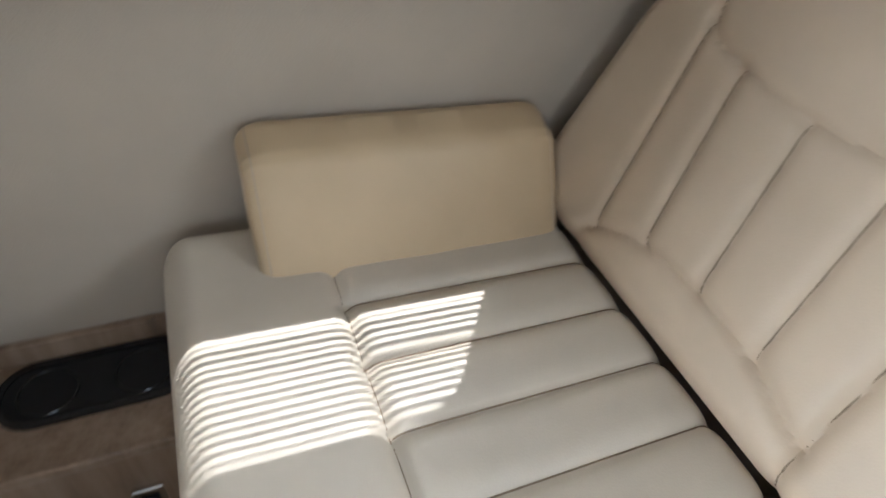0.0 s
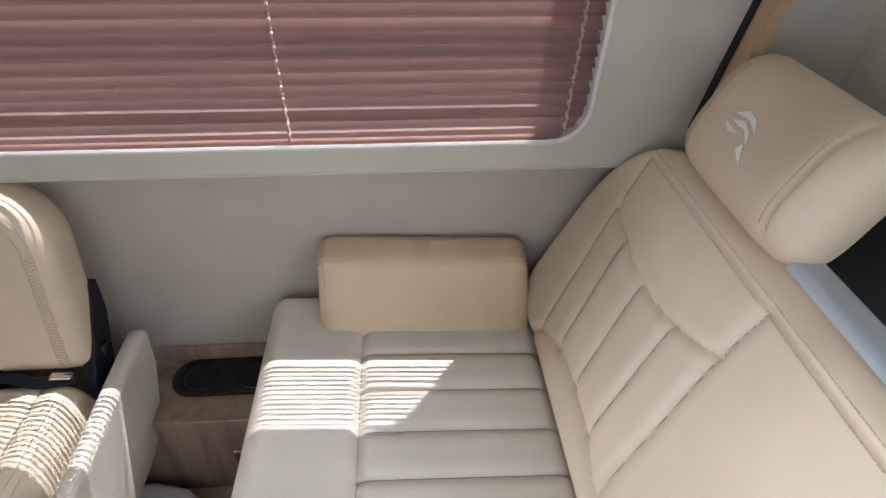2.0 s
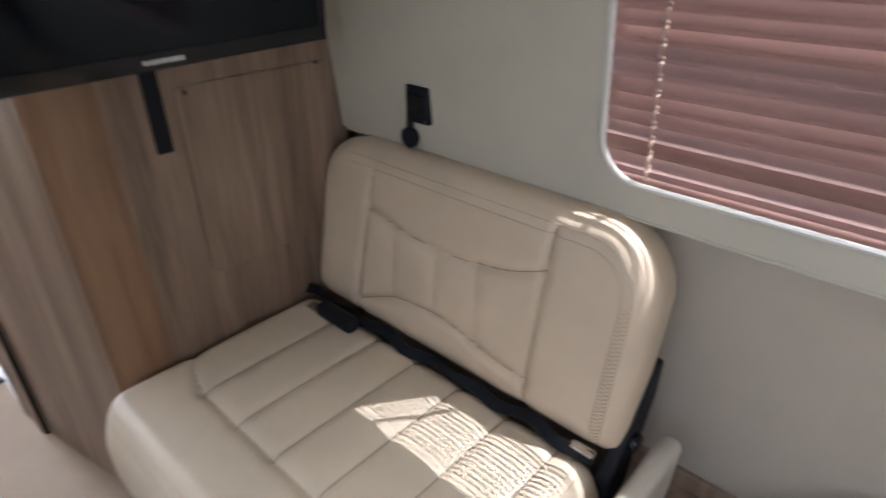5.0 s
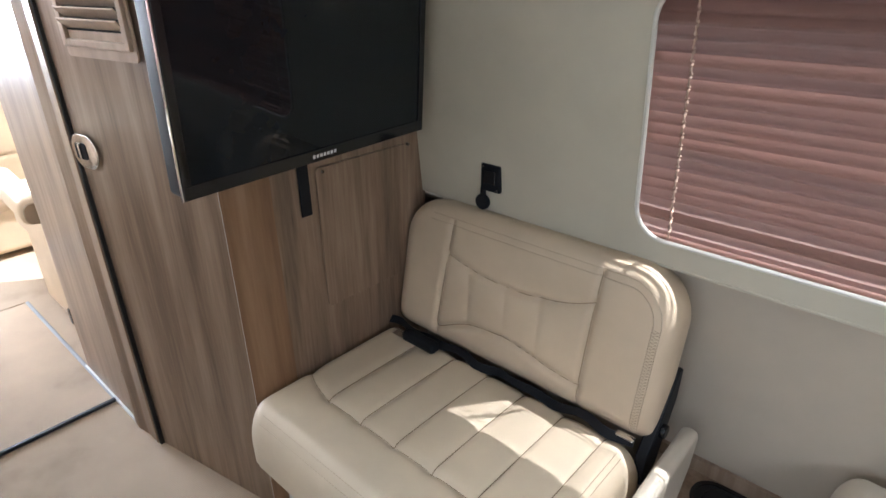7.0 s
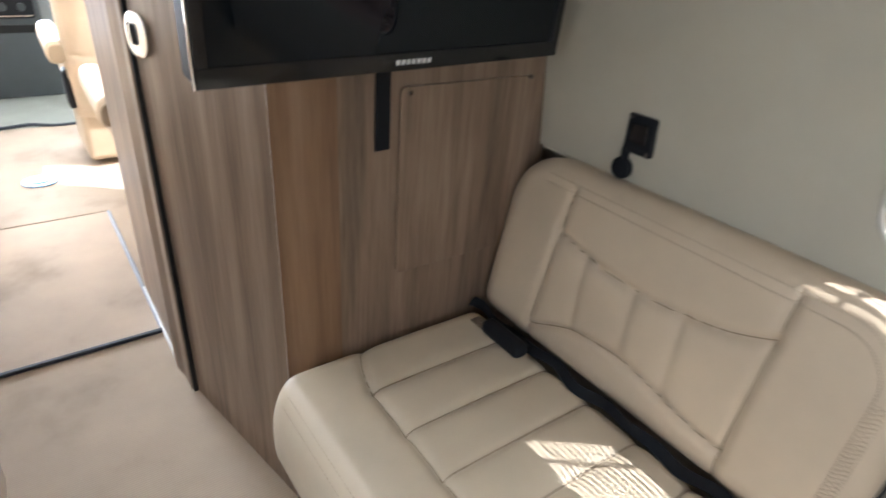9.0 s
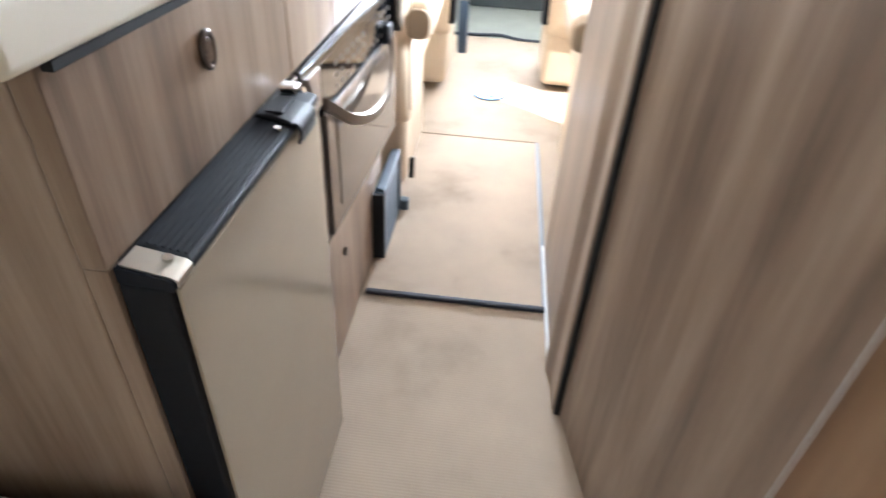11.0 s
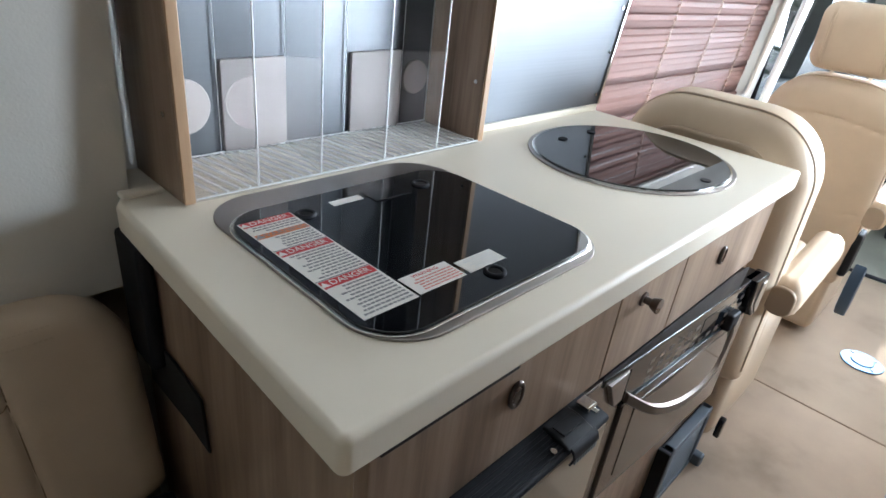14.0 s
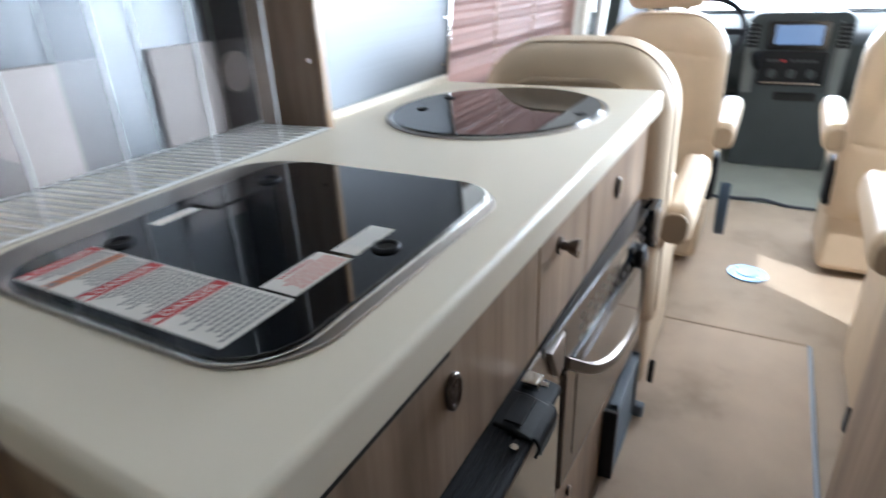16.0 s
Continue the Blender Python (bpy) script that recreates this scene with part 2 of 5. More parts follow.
def even_normals(me):
    """Keeps large flat faces flat next to their rounded edges: normals weighted by face area, split at sharp corners."""
    if len(me.polygons) > 1500:
        return
    round_v = {}
    for p in me.polygons:
        for v in p.vertices:
            round_v.setdefault(v, []).append((p.normal.copy(), p.area))
    out = []
    for p in me.polygons:
        for v in p.vertices:
            acc = Vector((0, 0, 0))
            for n, a in round_v[v]:
                if n.dot(p.normal) > 0.66:
                    acc += n * a
            out.append(acc.normalized() if acc.length > 1e-12 else p.normal)
    me.normals_split_custom_set(out)


def link(name, me, mat, parent=None, label="", smooth=True):
    if mat is not None:
        me.materials.append(mat)
    if smooth:
        me.shade_smooth()
        me.set_sharp_from_angle(angle=radians(42))
        even_normals(me)
    ob = new(name, me)
    place(ob, parent, base_of(parent) if parent is not None else None)
    if label:
        tagged(ob, label)
    return ob


def part(name, bm, mat, parent=None, label="", smooth=True):
    bmesh.ops.recalc_face_normals(bm, faces=bm.faces)
    me = bpy.data.meshes.new(name)
    bm.to_mesh(me)
    bm.free()
    return link(name, me, mat, parent, label, smooth)


def box(x0, y0, z0, x1, y1, z1, bevel=0.003, seg=2, bm=None):
    own = bmesh.new()
    vs = [own.verts.new((x, y, z)) for z in (min(z0, z1), max(z0, z1)) for y in (min(y0, y1), max(y0, y1)) for x in (min(x0, x1), max(x0, x1))]
    for f in ((0, 2, 3, 1), (4, 5, 7, 6), (0, 1, 5, 4), (2, 6, 7, 3), (0, 4, 6, 2), (1, 3, 7, 5)):
        own.faces.new([vs[i] for i in f])
    if bevel:
        lim = 0.45 * min(abs(x1 - x0), abs(y1 - y0), abs(z1 - z0))
        bmesh.ops.bevel(own, geom=own.edges[:], offset=min(bevel, lim), segments=seg, affect="EDGES", profile=0.5)
    return merge(bm, own)


def merge(bm, own, m=None):
    """Adds own to bm (or returns it when there is none)."""
    if m is not None:
        own.transform(m)
    if bm is None:
        return own
    me = bpy.data.meshes.new("tmp")
    own.to_mesh(me)
    own.free()
    bm.from_mesh(me)
    bpy.data.meshes.remove(me)
    return bm


def prism(points, z0, z1, m=None, bevel=0.0, seg=2, bm=None):
    """A closed outline in x, y, raised from z0 to z1."""
    own = bmesh.new()
    lo = [own.verts.new((x, y, z0)) for x, y in points]
    hi = [own.verts.new((x, y, z1)) for x, y in points]
    n = len(points)
    own.faces.new(lo[::-1])
    top = own.faces.new(hi)
    for i in range(n):
        own.faces.new((lo[i], lo[(i + 1) % n], hi[(i + 1) % n], hi[i]))
    bmesh.ops.recalc_face_normals(own, faces=own.faces)
    if bevel:
        edges = [e for e in own.edges if abs(e.verts[0].co.z - e.verts[1].co.z) < 1e-6]
        bmesh.ops.bevel(own, geom=edges, offset=bevel, segments=seg, affect="EDGES", profile=0.5)
    return merge(bm, own, m)


def rounded(w, h, r, n=6, cx=0.0, cy=0.0):
    """Outline of a rounded rectangle."""
    out = []
    for sx, sy, a in ((1, 1, 0), (-1, 1, 90), (-1, -1, 180), (1, -1, 270)):
        for i in range(n + 1):
            t = radians(a + 90 * i / n)
            out.append((cx + sx * (w / 2 - r) + r * math.cos(t), cy + sy * (h / 2 - r) + r * math.sin(t)))
    return out


def cyl(p0, p1, r, n=16, r1=None, bm=None, bevel=0.0):
    own = bmesh.new()
    p0, p1 = Vector(p0), Vector(p1)
    bmesh.ops.create_cone(own, cap_ends=True, segments=n, radius1=r, radius2=r if r1 is None else r1, depth=(p1 - p0).length)
    if bevel:
        es = [e for e in own.edges if abs(e.verts[0].co.z - e.verts[1].co.z) < 1e-6]
        bmesh.ops.bevel(own, geom=es, offset=bevel, segments=2, affect="EDGES", profile=0.5)
    q = (p1 - p0).to_track_quat("Z", "Y").to_matrix().to_4x4()
    return merge(bm, own, Matrix.Translation((p0 + p1) / 2) @ q)


def tube(points, r, n=8, closed=False, bm=None):
    """A round cord through points."""
    own = bmesh.new()
    pts = [Vector(p) for p in points]
    rings = []
    up = Vector((0.13, 0.21, 1)).normalized()
    for i, p in enumerate(pts):
        a = pts[i - 1] if (i or closed) else p
        b = pts[(i + 1) % len(pts)] if (i < len(pts) - 1 or closed) else p
        t = (b - a).normalized()
        s = t.cross(up)
        if s.length < 1e-4:
            s = t.cross(Vector((1, 0, 0)))
        s.normalize()
        w = s.cross(t)
        rings.append([own.verts.new(p + r * (math.cos(6.28319 * k / n) * s + math.sin(6.28319 * k / n) * w)) for k in range(n)])
    m = len(rings)
    for i in range(m if closed else m - 1):
        a, b = rings[i], rings[(i + 1) % m]
        for k in range(n):
            own.faces.new((a[k], a[(k + 1) % n], b[(k + 1) % n], b[k]))
    if not closed:
        own.faces.new(rings[0][::-1])
        own.faces.new(rings[-1])
    return merge(bm, own)


def frame_matrix(o, ex, ey, ez):
    m = Matrix((Vector(ex), Vector(ey), Vector(ez))).transposed().to_4x4()
    m.translation = Vector(o)
    return m


def arc(pts, n=10):
    """A smooth line through a few points (Catmull-Rom)."""
    p = [np.array(pts[0]) * 2 - np.array(pts[1])] + [np.array(q, float) for q in pts] + [np.array(pts[-1]) * 2 - np.array(pts[-2])]
    out = []
    for i in range(1, len(p) - 2):
        for k in range(n):
            t = k / n
            out.append(tuple(0.5 * (2 * p[i] + (p[i + 1] - p[i - 1]) * t + (2 * p[i - 1] - 5 * p[i] + 4 * p[i + 1] - p[i + 2]) * t * t + (3 * p[i] - p[i - 1] - 3 * p[i + 1] + p[i + 2]) * t ** 3)))
    out.append(tuple(pts[-1]))
    return out


class Pad:
    """An upholstered pad: width in x about 0, depth in y from 0, thickness in z; sewn grooves run along lines of its face."""

    def __init__(self, w, d, t, lo=0.45, edge=0.04, c0=0.04, c1=0.04, grooves=(), both=False, crown=0.0, res=0.006, bow=None):
        self.w, self.d, self.t, self.lo, self.edge, self.c0, self.c1 = w, d, t, lo, edge, c0, c1
        self.grooves, self.both, self.crown, self.res, self.bow = grooves, both, crown, res, bow

    def half(self, y):
        h = np.full_like(y, self.w / 2)
        for c, e in ((self.c0, y), (self.c1, self.d - y)):
            k = np.clip(c - e, 0, c)
            h = h - np.where(e < c, c - np.sqrt(np.maximum(c * c - k * k, 0)), 0)
        return h

    def swell(self, x, y):
        f = lambda q: np.sqrt(np.maximum(0, 1 - (1 - np.clip(q, 0, 1)) ** 2))
        e = self.edge
        g = f((self.half(y) - np.abs(x)) / e) * f(y / e) * f((self.d - y) / e)
        return g

    def height(self, x, y):
        g = self.swell(x, y)
        z = self.t * ((0.5 + 0.5 * (self.lo + (1 - self.lo) * g)) if self.both else (self.lo + (1 - self.lo) * g))
        z = z + self.crown * (1 - (2 * x / self.w) ** 2) * (1 - (2 * y / self.d - 1) ** 2)
        for line, depth, width in self.grooves:
            dist = np.full(np.shape(x), 9.0)
            for (ax, ay), (bx, by) in zip(line[:-1], line[1:]):
                vx, vy = bx - ax, by - ay
                s = np.clip(((x - ax) * vx + (y - ay) * vy) / max(vx * vx + vy * vy, 1e-12), 0, 1)
                dist = np.minimum(dist, np.hypot(x - ax - s * vx, y - ay - s * vy))
            z = z - depth * (0.55 * np.exp(-(dist / width) ** 2) + 0.45 * np.exp(-(dist / (0.36 * width)) ** 2)) * np.clip(g * 1.5, 0, 1)
        if self.bow is not None:
            z = z + self.bow(x, y)
        return z

    def build(self, name, m, mat, parent, label=""):
        nx, ny = max(8, int(self.w / self.res)), max(8, int(self.d / self.res))
        ease = lambda k: 0.5 - 0.5 * np.cos(np.pi * k)
        v = np.linspace(0, 1, ny + 1)
        v = 0.75 * v + 0.25 * ease(v)
        u = np.linspace(0, 1, nx + 1)
        u = 2 * (0.75 * u + 0.25 * ease(u)) - 1
        yy = np.repeat((v * self.d)[:, None], nx + 1, 1)
        xx = u[None, :] * self.half(v * self.d)[:, None]
        top = self.height(xx, yy)
        if self.both:
            low = self.t * (0.5 - 0.5 * (self.lo + (1 - self.lo) * self.swell(xx, yy)))
        else:
            low = np.zeros_like(top)
        if self.bow is not None:
            low = low + self.bow(xx, yy)
        n = (nx + 1) * (ny + 1)
        co = np.concatenate([np.stack([xx, yy, top], -1).reshape(-1, 3), np.stack([xx, yy, low], -1).reshape(-1, 3)])
        mm = np.array(m)
        co = co @ mm[:3, :3].T + mm[:3, 3]
        idx = np.arange(n).reshape(ny + 1, nx + 1)
        q = np.stack([idx[:-1, :-1], idx[:-1, 1:], idx[1:, 1:], idx[1:, :-1]], -1).reshape(-1, 4)
        ring = np.concatenate([idx[0, :], idx[1:, -1], idx[-1, -2::-1], idx[-2:0:-1, 0]])
        nxt = np.roll(ring, -1)
        side = np.stack([ring, ring + n, nxt + n, nxt], -1)
        faces = np.concatenate([q, (q + n)[:, ::-1], side])
        if np.linalg.det(mm[:3, :3]) < 0:
            faces = faces[:, ::-1]
        me = bpy.data.meshes.new(name)
        me.from_pydata(co.tolist(), [], faces.tolist())
        return link(name, me, mat, parent, label)

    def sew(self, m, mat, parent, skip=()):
        """A dark thread in the bottom of every groove; its colour adds the crease's shade."""
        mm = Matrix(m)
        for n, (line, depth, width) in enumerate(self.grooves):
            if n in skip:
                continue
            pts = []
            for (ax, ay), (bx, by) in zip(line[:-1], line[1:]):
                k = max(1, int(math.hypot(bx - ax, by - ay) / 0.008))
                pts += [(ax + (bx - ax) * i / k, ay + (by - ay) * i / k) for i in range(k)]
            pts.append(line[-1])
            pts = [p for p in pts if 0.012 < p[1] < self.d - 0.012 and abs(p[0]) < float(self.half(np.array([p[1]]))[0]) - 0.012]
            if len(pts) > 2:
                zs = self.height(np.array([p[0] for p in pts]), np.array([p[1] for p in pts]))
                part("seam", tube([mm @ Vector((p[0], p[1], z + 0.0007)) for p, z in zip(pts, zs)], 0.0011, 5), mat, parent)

    def stitch(self, name, m, line, mat, parent, r=0.0011, dash=0.006, gap=0.35, lift=0.0004):
        """A row of stitches along a line of the face."""
        bm = bmesh.new()
        mm = Matrix(m)
        pts = [np.array(p, float) for p in line]
        for a, b in zip(pts[:-1], pts[1:]):
            k = max(1, int(round(np.linalg.norm(b - a) / dash)))
            for i in range(k):
                p, q = a + (b - a) * i / k, a + (b - a) * (i + 1 - gap) / k
                w = [mm @ Vector((s[0], s[1], float(self.height(np.array([s[0]]), np.array([s[1]]))[0]) + lift)) for s in (p, q)]
                if (w[1] - w[0]).length > 1e-5:
                    tube(w, r, 4, bm=bm)
        return part(name, bm, mat, parent)


def hole_loop(x0, z0, x1, z1, r, angles, cx, cz):
    """Points of a rounded rectangle in the directions given."""
    out = []
    for a in angles:
        dx, dz = math.cos(a), math.sin(a)
        lo, hi = 0.0, 6.0
        for _ in range(40):
            k = (lo + hi) / 2
            px, pz = cx + k * dx, cz + k * dz
            qx = max(x0 + r - px, px - x1 + r, 0)
            qz = max(z0 + r - pz, pz - z1 + r, 0)
            inside = x0 <= px <= x1 and z0 <= pz <= z1 and qx * qx + qz * qz <= r * r + 1e-9
            lo, hi = (k, hi) if inside else (lo, k)
        out.append((cx + lo * dx, cz + lo * dz))
    return out


def wall_sheet(name, x0, z0, x1, z1, inner, outer, hole=None, out_hole=None, r=0.06, lean=0.0, zref=0.75, mat=None, label=""):
    """A side wall between two depths in y, with one window opening through it; it leans by lean metres per metre of height."""
    side = 1 if outer > inner else -1
    depth = lambda y, z: y - side * lean * (z - zref)
    bm = bmesh.new()
    if hole is None:
        hole = ((x0 + x1) / 2 - 0.001, (z0 + z1) / 2 - 0.001, (x0 + x1) / 2 + 0.001, (z0 + z1) / 2 + 0.001)
        solid = True
    else:
        solid = False
    out_hole = out_hole or hole
    cx, cz = (hole[0] + hole[2]) / 2, (hole[1] + hole[3]) / 2
    angles = [6.28318 * i / 240 for i in range(240)] + [math.atan2(z - cz, x - cx) % 6.28318 for x in (x0, x1) for z in (z0, z1)]
    angles.sort()
    if solid:
        ring = hole_loop(x0, z0, x1, z1, 0.0, angles, cx, cz)
        a = [bm.verts.new((x, depth(inner, z), z)) for x, z in ring]
        b = [bm.verts.new((x, depth(outer, z), z)) for x, z in ring]
        bm.faces.new(a)
        bm.faces.new(b[::-1])
        loops = [(a, b)]
    else:
        h1 = hole_loop(*hole, r, angles, cx, cz)
        h2 = hole_loop(*out_hole, r, angles, cx, cz)
        ring = hole_loop(x0, z0, x1, z1, 0.0, angles, cx, cz)
        a = [bm.verts.new((x, depth(inner, z), z)) for x, z in ring]
        b = [bm.verts.new((x, depth(inner, z), z)) for x, z in h1]
        c = [bm.verts.new((x, depth(outer, z), z)) for x, z in h2]
        d = [bm.verts.new((x, depth(outer, z), z)) for x, z in ring]
        loops = [(a, b), (b, c), (c, d), (d, a)]
    k = len(angles)
    for p, q in loops:
        for i in range(k):
            vs = [p[i], p[(i + 1) % k], q[(i + 1) % k], q[i]]
            if len({v.co.copy().freeze() for v in vs}) >= 3:
                bm.faces.new(vs)
    bmesh.ops.remove_doubles(bm, verts=bm.verts, dist=1e-5)
    return tagged(part(name, bm, mat, None, "", smooth=True), label, "wall", kind="structure")


def window_trim(parent, hole, inner, side, lean, r=0.06, thick=0.006, name="window_trim"):
    cx, cz = (hole[0] + hole[2]) / 2, (hole[1] + hole[3]) / 2
    ring = hole_loop(*hole, r, [6.28318 * i / 480 for i in range(480)], cx, cz)
    return part(name, tube([(x, inner - side * lean * (z - 0.75), z) for x, z in ring], thick, 8, closed=True), WINDOW_TRIM, parent)


# ---- the setting ----
tagged(part("ground", box(-60, -60, -0.75, 60, 60, -0.70, 0), SOIL), "worn grey asphalt ground outside the van", "ground", kind="structure")
floor = tagged(part("floor", box(-4.06, -0.98, -0.05, 1.32, 0.98, 0.0, 0), CARPET), "tan ribbed carpet on the van floor", "floor", kind="structure")
tagged(part("cab_floor", box(-5.45, -0.98, -0.06, -4.06, 0.98, -0.004, 0), CAB_CARPET), "grey-green carpet on the cab floor", "floor", kind="structure")
tagged(part("ceiling", box(-5.4, -0.98, 2.04, 1.32, 0.80, 2.10, 0, bm=box(-2.31, 0.80, 2.04, -0.95, 0.98, 2.10, 0)), CEILING), "plain pale cloth ceiling of the van", "ceiling", kind="structure")

LEAN = 0.10
RH = (-0.256, 0.835, 0.817, 1.314)
wall_sheet("wall_right_rear", -0.96, 0.783, 1.30, 2.05, 0.875, 0.990, RH, (-0.40, 0.79, 0.797, 1.392), 0.065, LEAN, 0.75, WALL, "beige vinyl upper wall panel round the side window")
tagged(part("wall_right_lower", box(-0.96, 0.945, 0.0, 1.30, 0.990, 0.7825, 0), WALL_LOW), "taupe cloth lower wall panel behind the seats", "wall", kind="structure")
wall_sheet("wall_right_middle", -2.30, 0.0, -0.96, 2.05, 0.872, 0.985, None, None, 0.0, 0.0, 0.75, WALL, "plain beige wall behind the washroom cabinet")
wall_sheet("wall_right_door", -3.42, 0.0, -2.30, 2.05, 0.86, 0.882, (-3.02, 0.80, -2.44, 2.02), None, 0.06, 0.06, 0.75, WALL, "beige sliding door panel with a window")
wall_sheet("wall_right_cab", -5.40, 0.0, -3.42, 2.05, 0.90, 0.975, (-5.0, 0.82, -3.58, 1.45), None, 0.05, 0.10, 0.75, DASH_LIGHT, "grey cab door panel with its window")
# The opening in this wall is unseen, added to let light in.
wall_sheet("wall_left_rear", -0.90, 0.762, 1.30, 2.05, -0.812, -0.975, (-0.30, 0.80, 0.70, 1.30), None, 0.06, LEAN, 0.75, WALL_PALE, "pale grey-beige vinyl upper wall panel")
tagged(part("wall_left_lower", box(-0.90, -0.975, 0.0, 1.30, -0.880, 0.7615, 0), WALL_LOW), "taupe cloth lower wall panel", "wall", kind="structure")
LH = (-3.495, 0.80, -2.10, 1.275)
wall_sheet("wall_left_front", -3.60, 0.0, -2.068, 2.05, -0.850, -0.975, LH, None, 0.05, 0.08, 0.75, WALL_PALE, "pale wall panel with a blind-covered window")
wall_sheet("wall_left_galley", -2.068, 0.0, -0.90, 2.05, -0.884, -0.975, None, None, 0.0, 0.0, 0.75, WALL_PALE, "pale wall behind the galley")
wall_sheet("wall_left_cab", -5.40, 0.0, -3.60, 2.05, -0.90, -0.975, (-4.42, 0.80, -3.66, 1.50), None, 0.05, 0.10, 0.75, DASH, "dark grey cab door panel with its window")
rw = wall_sheet("wall_rear", -0.98, 0.0, 0.98, 2.05, 0.0, 0.08, (-0.62, 1.08, 0.62, 1.62), None, 0.06, 0.0, 0.75, WALL, "pale rear door panel with a window")
rw.matrix_world = frame_matrix((1.24, 0, 0), (0, -1, 0), (1, 0, 0), (0, 0, 1))
fw = wall_sheet("wall_front", -0.98, -0.05, 0.98, 2.05, 0.0, 0.06, (-0.86, 0.86, 0.86, 1.60), None, 0.12, 0.0, 0.75, DASH, "dark bulkhead round the windscreen")
fw.matrix_world = frame_matrix((-5.40, 0, 0), (0, 1, 0), (-1, 0, 0), (0, 0, 1))
win = thing("window_1", (0.2, 0.9, 0.79), "side window with white rubber trim and a closed blind", "window", kind="structure")
window_trim(win, RH, 0.874, 1, LEAN, 0.065, 0.0045)
g = part("pane", box(-0.43, 0.948, 0.77, 0.84, 0.953, 1.40, 0), PANE, win)
g.visible_shadow = False
win = thing("window_2", (-2.7, -0.9, 0.84), "galley side window with white trim and a closed blind", "window", kind="structure")
window_trim(win, LH, -0.849, -1, 0.08, 0.05, 0.010)
part("window_frame", prism([(-3.595, 0.76), (-3.508, 0.76), (-3.508, 1.45), (-3.595, 1.45)], 0.0, 0.020, frame_matrix((0, -0.852, 0), (1, 0, 0), (0, 0.08, 1), (0, 1, -0.08)), 0.006), TRIM, win, "broad white frame strip")
g = part("pane", box(-3.50, -0.955, 0.76, -2.08, -0.950, 1.40, 0), PANE, win)
g.visible_shadow = False

# trim at the rear corner: pillar cover and dark joint
tagged(part("pillar_trim", prism([(0.0, 0.0), (0.020, 0.0), (0.030, 0.012), (0.028, 0.05), (0.0, 0.05)], 0.0, 0.99, frame_matrix((1.000, 0.806, 0.86), (1, 0, 0), (0, 1, 0), (0.16, -0.085, 1)), 0.006), OAK), "tan padded cover of the rear pillar", "trim", kind="structure")
tagged(part("pillar_joint", prism([(0.004, 0.036), (0.009, 0.036), (0.009, 0.05), (0.004, 0.05)], 0.0, 0.99, frame_matrix((0.990, 0.809, 0.86), (1, 0, 0), (0, 1, 0), (0.16, -0.085, 1))), DARK), "dark joint beside the rear pillar", "trim", kind="structure")
# Solid black block; its colour paints the bay's shade behind the sofa.
tagged(part("rear_bay_shade", box(1.012, -0.83, 0.30, 1.235, 0.86, 0.84, 0.01), DARK), "black block for the shade in the bay behind the rear sofa", "shelf", kind="structure")
tagged(part("ledge_trim", box(-0.86, 0.8705, 0.777, 1.20, 0.9445, 0.7826, 0.002), WALL), "lower lip of the upper wall panel", "trim", kind="structure")

# floor runner with bound edges
runner = thing("carpet_runner", (-2.2, -0.03, 0.0), "tan woven carpet runner with dark bound edge", "rug")
part("mat", prism(rounded(0.975, 0.468, 0.012, 4, -2.203, -0.031), 0.0, 0.007, None, 0.003), CARPET_MAT, runner)
part("binding", box(-1.722, -0.262, 0.0, -1.706, 0.206, 0.012, 0.004), BIND, runner, "black bound edge")
part("binding", box(-2.69, 0.196, 0.0, -1.706, 0.210, 0.011, 0.004), BIND_GREY, runner, "grey bound edge")
part("binding", box(-2.694, -0.262, 0.0, -2.686, 0.2, 0.009, 0.002), SEAM, runner)
front = thing("cab_mat_edge", (-4.06, 0.05, 0.0), "dark edge strip between carpet and cab floor", "edge strip")
part("strip", tube(arc([(-4.06, -0.60, 0.004), (-4.08, -0.15, 0.006), (-4.09, 0.02, 0.010), (-4.04, 0.15, 0.006), (-4.05, 0.45, 0.004)], 6), 0.009, 6), BIND, front)
plate = thing("table_socket", (-3.172, -0.006, 0.0), "round polished steel table socket in the floor", "floor socket")
part("flange", prism([(-3.172 + 0.075 * math.cos(a / 28 * 6.28318), -0.006 + 0.075 * math.sin(a / 28 * 6.28318)) for a in range(28)], 0.0, 0.006, None, 0.002), SOCKET_STEEL, plate)
part("lid", prism([(-3.172 + 0.04 * math.cos(a / 24 * 6.28318), -0.006 + 0.04 * math.sin(a / 24 * 6.28318)) for a in range(24)], 0.006, 0.010, None, 0.002), SOCKET_STEEL, plate)
for k in range(4):
    a = 0.8 + 1.5708 * k
    part("screw", cyl((-3.172 + 0.058 * math.cos(a), -0.006 + 0.058 * math.sin(a), 0.005), (-3.172 + 0.058 * math.cos(a), -0.006 + 0.058 * math.sin(a), 0.009), 0.006, 10), NICKEL, plate)


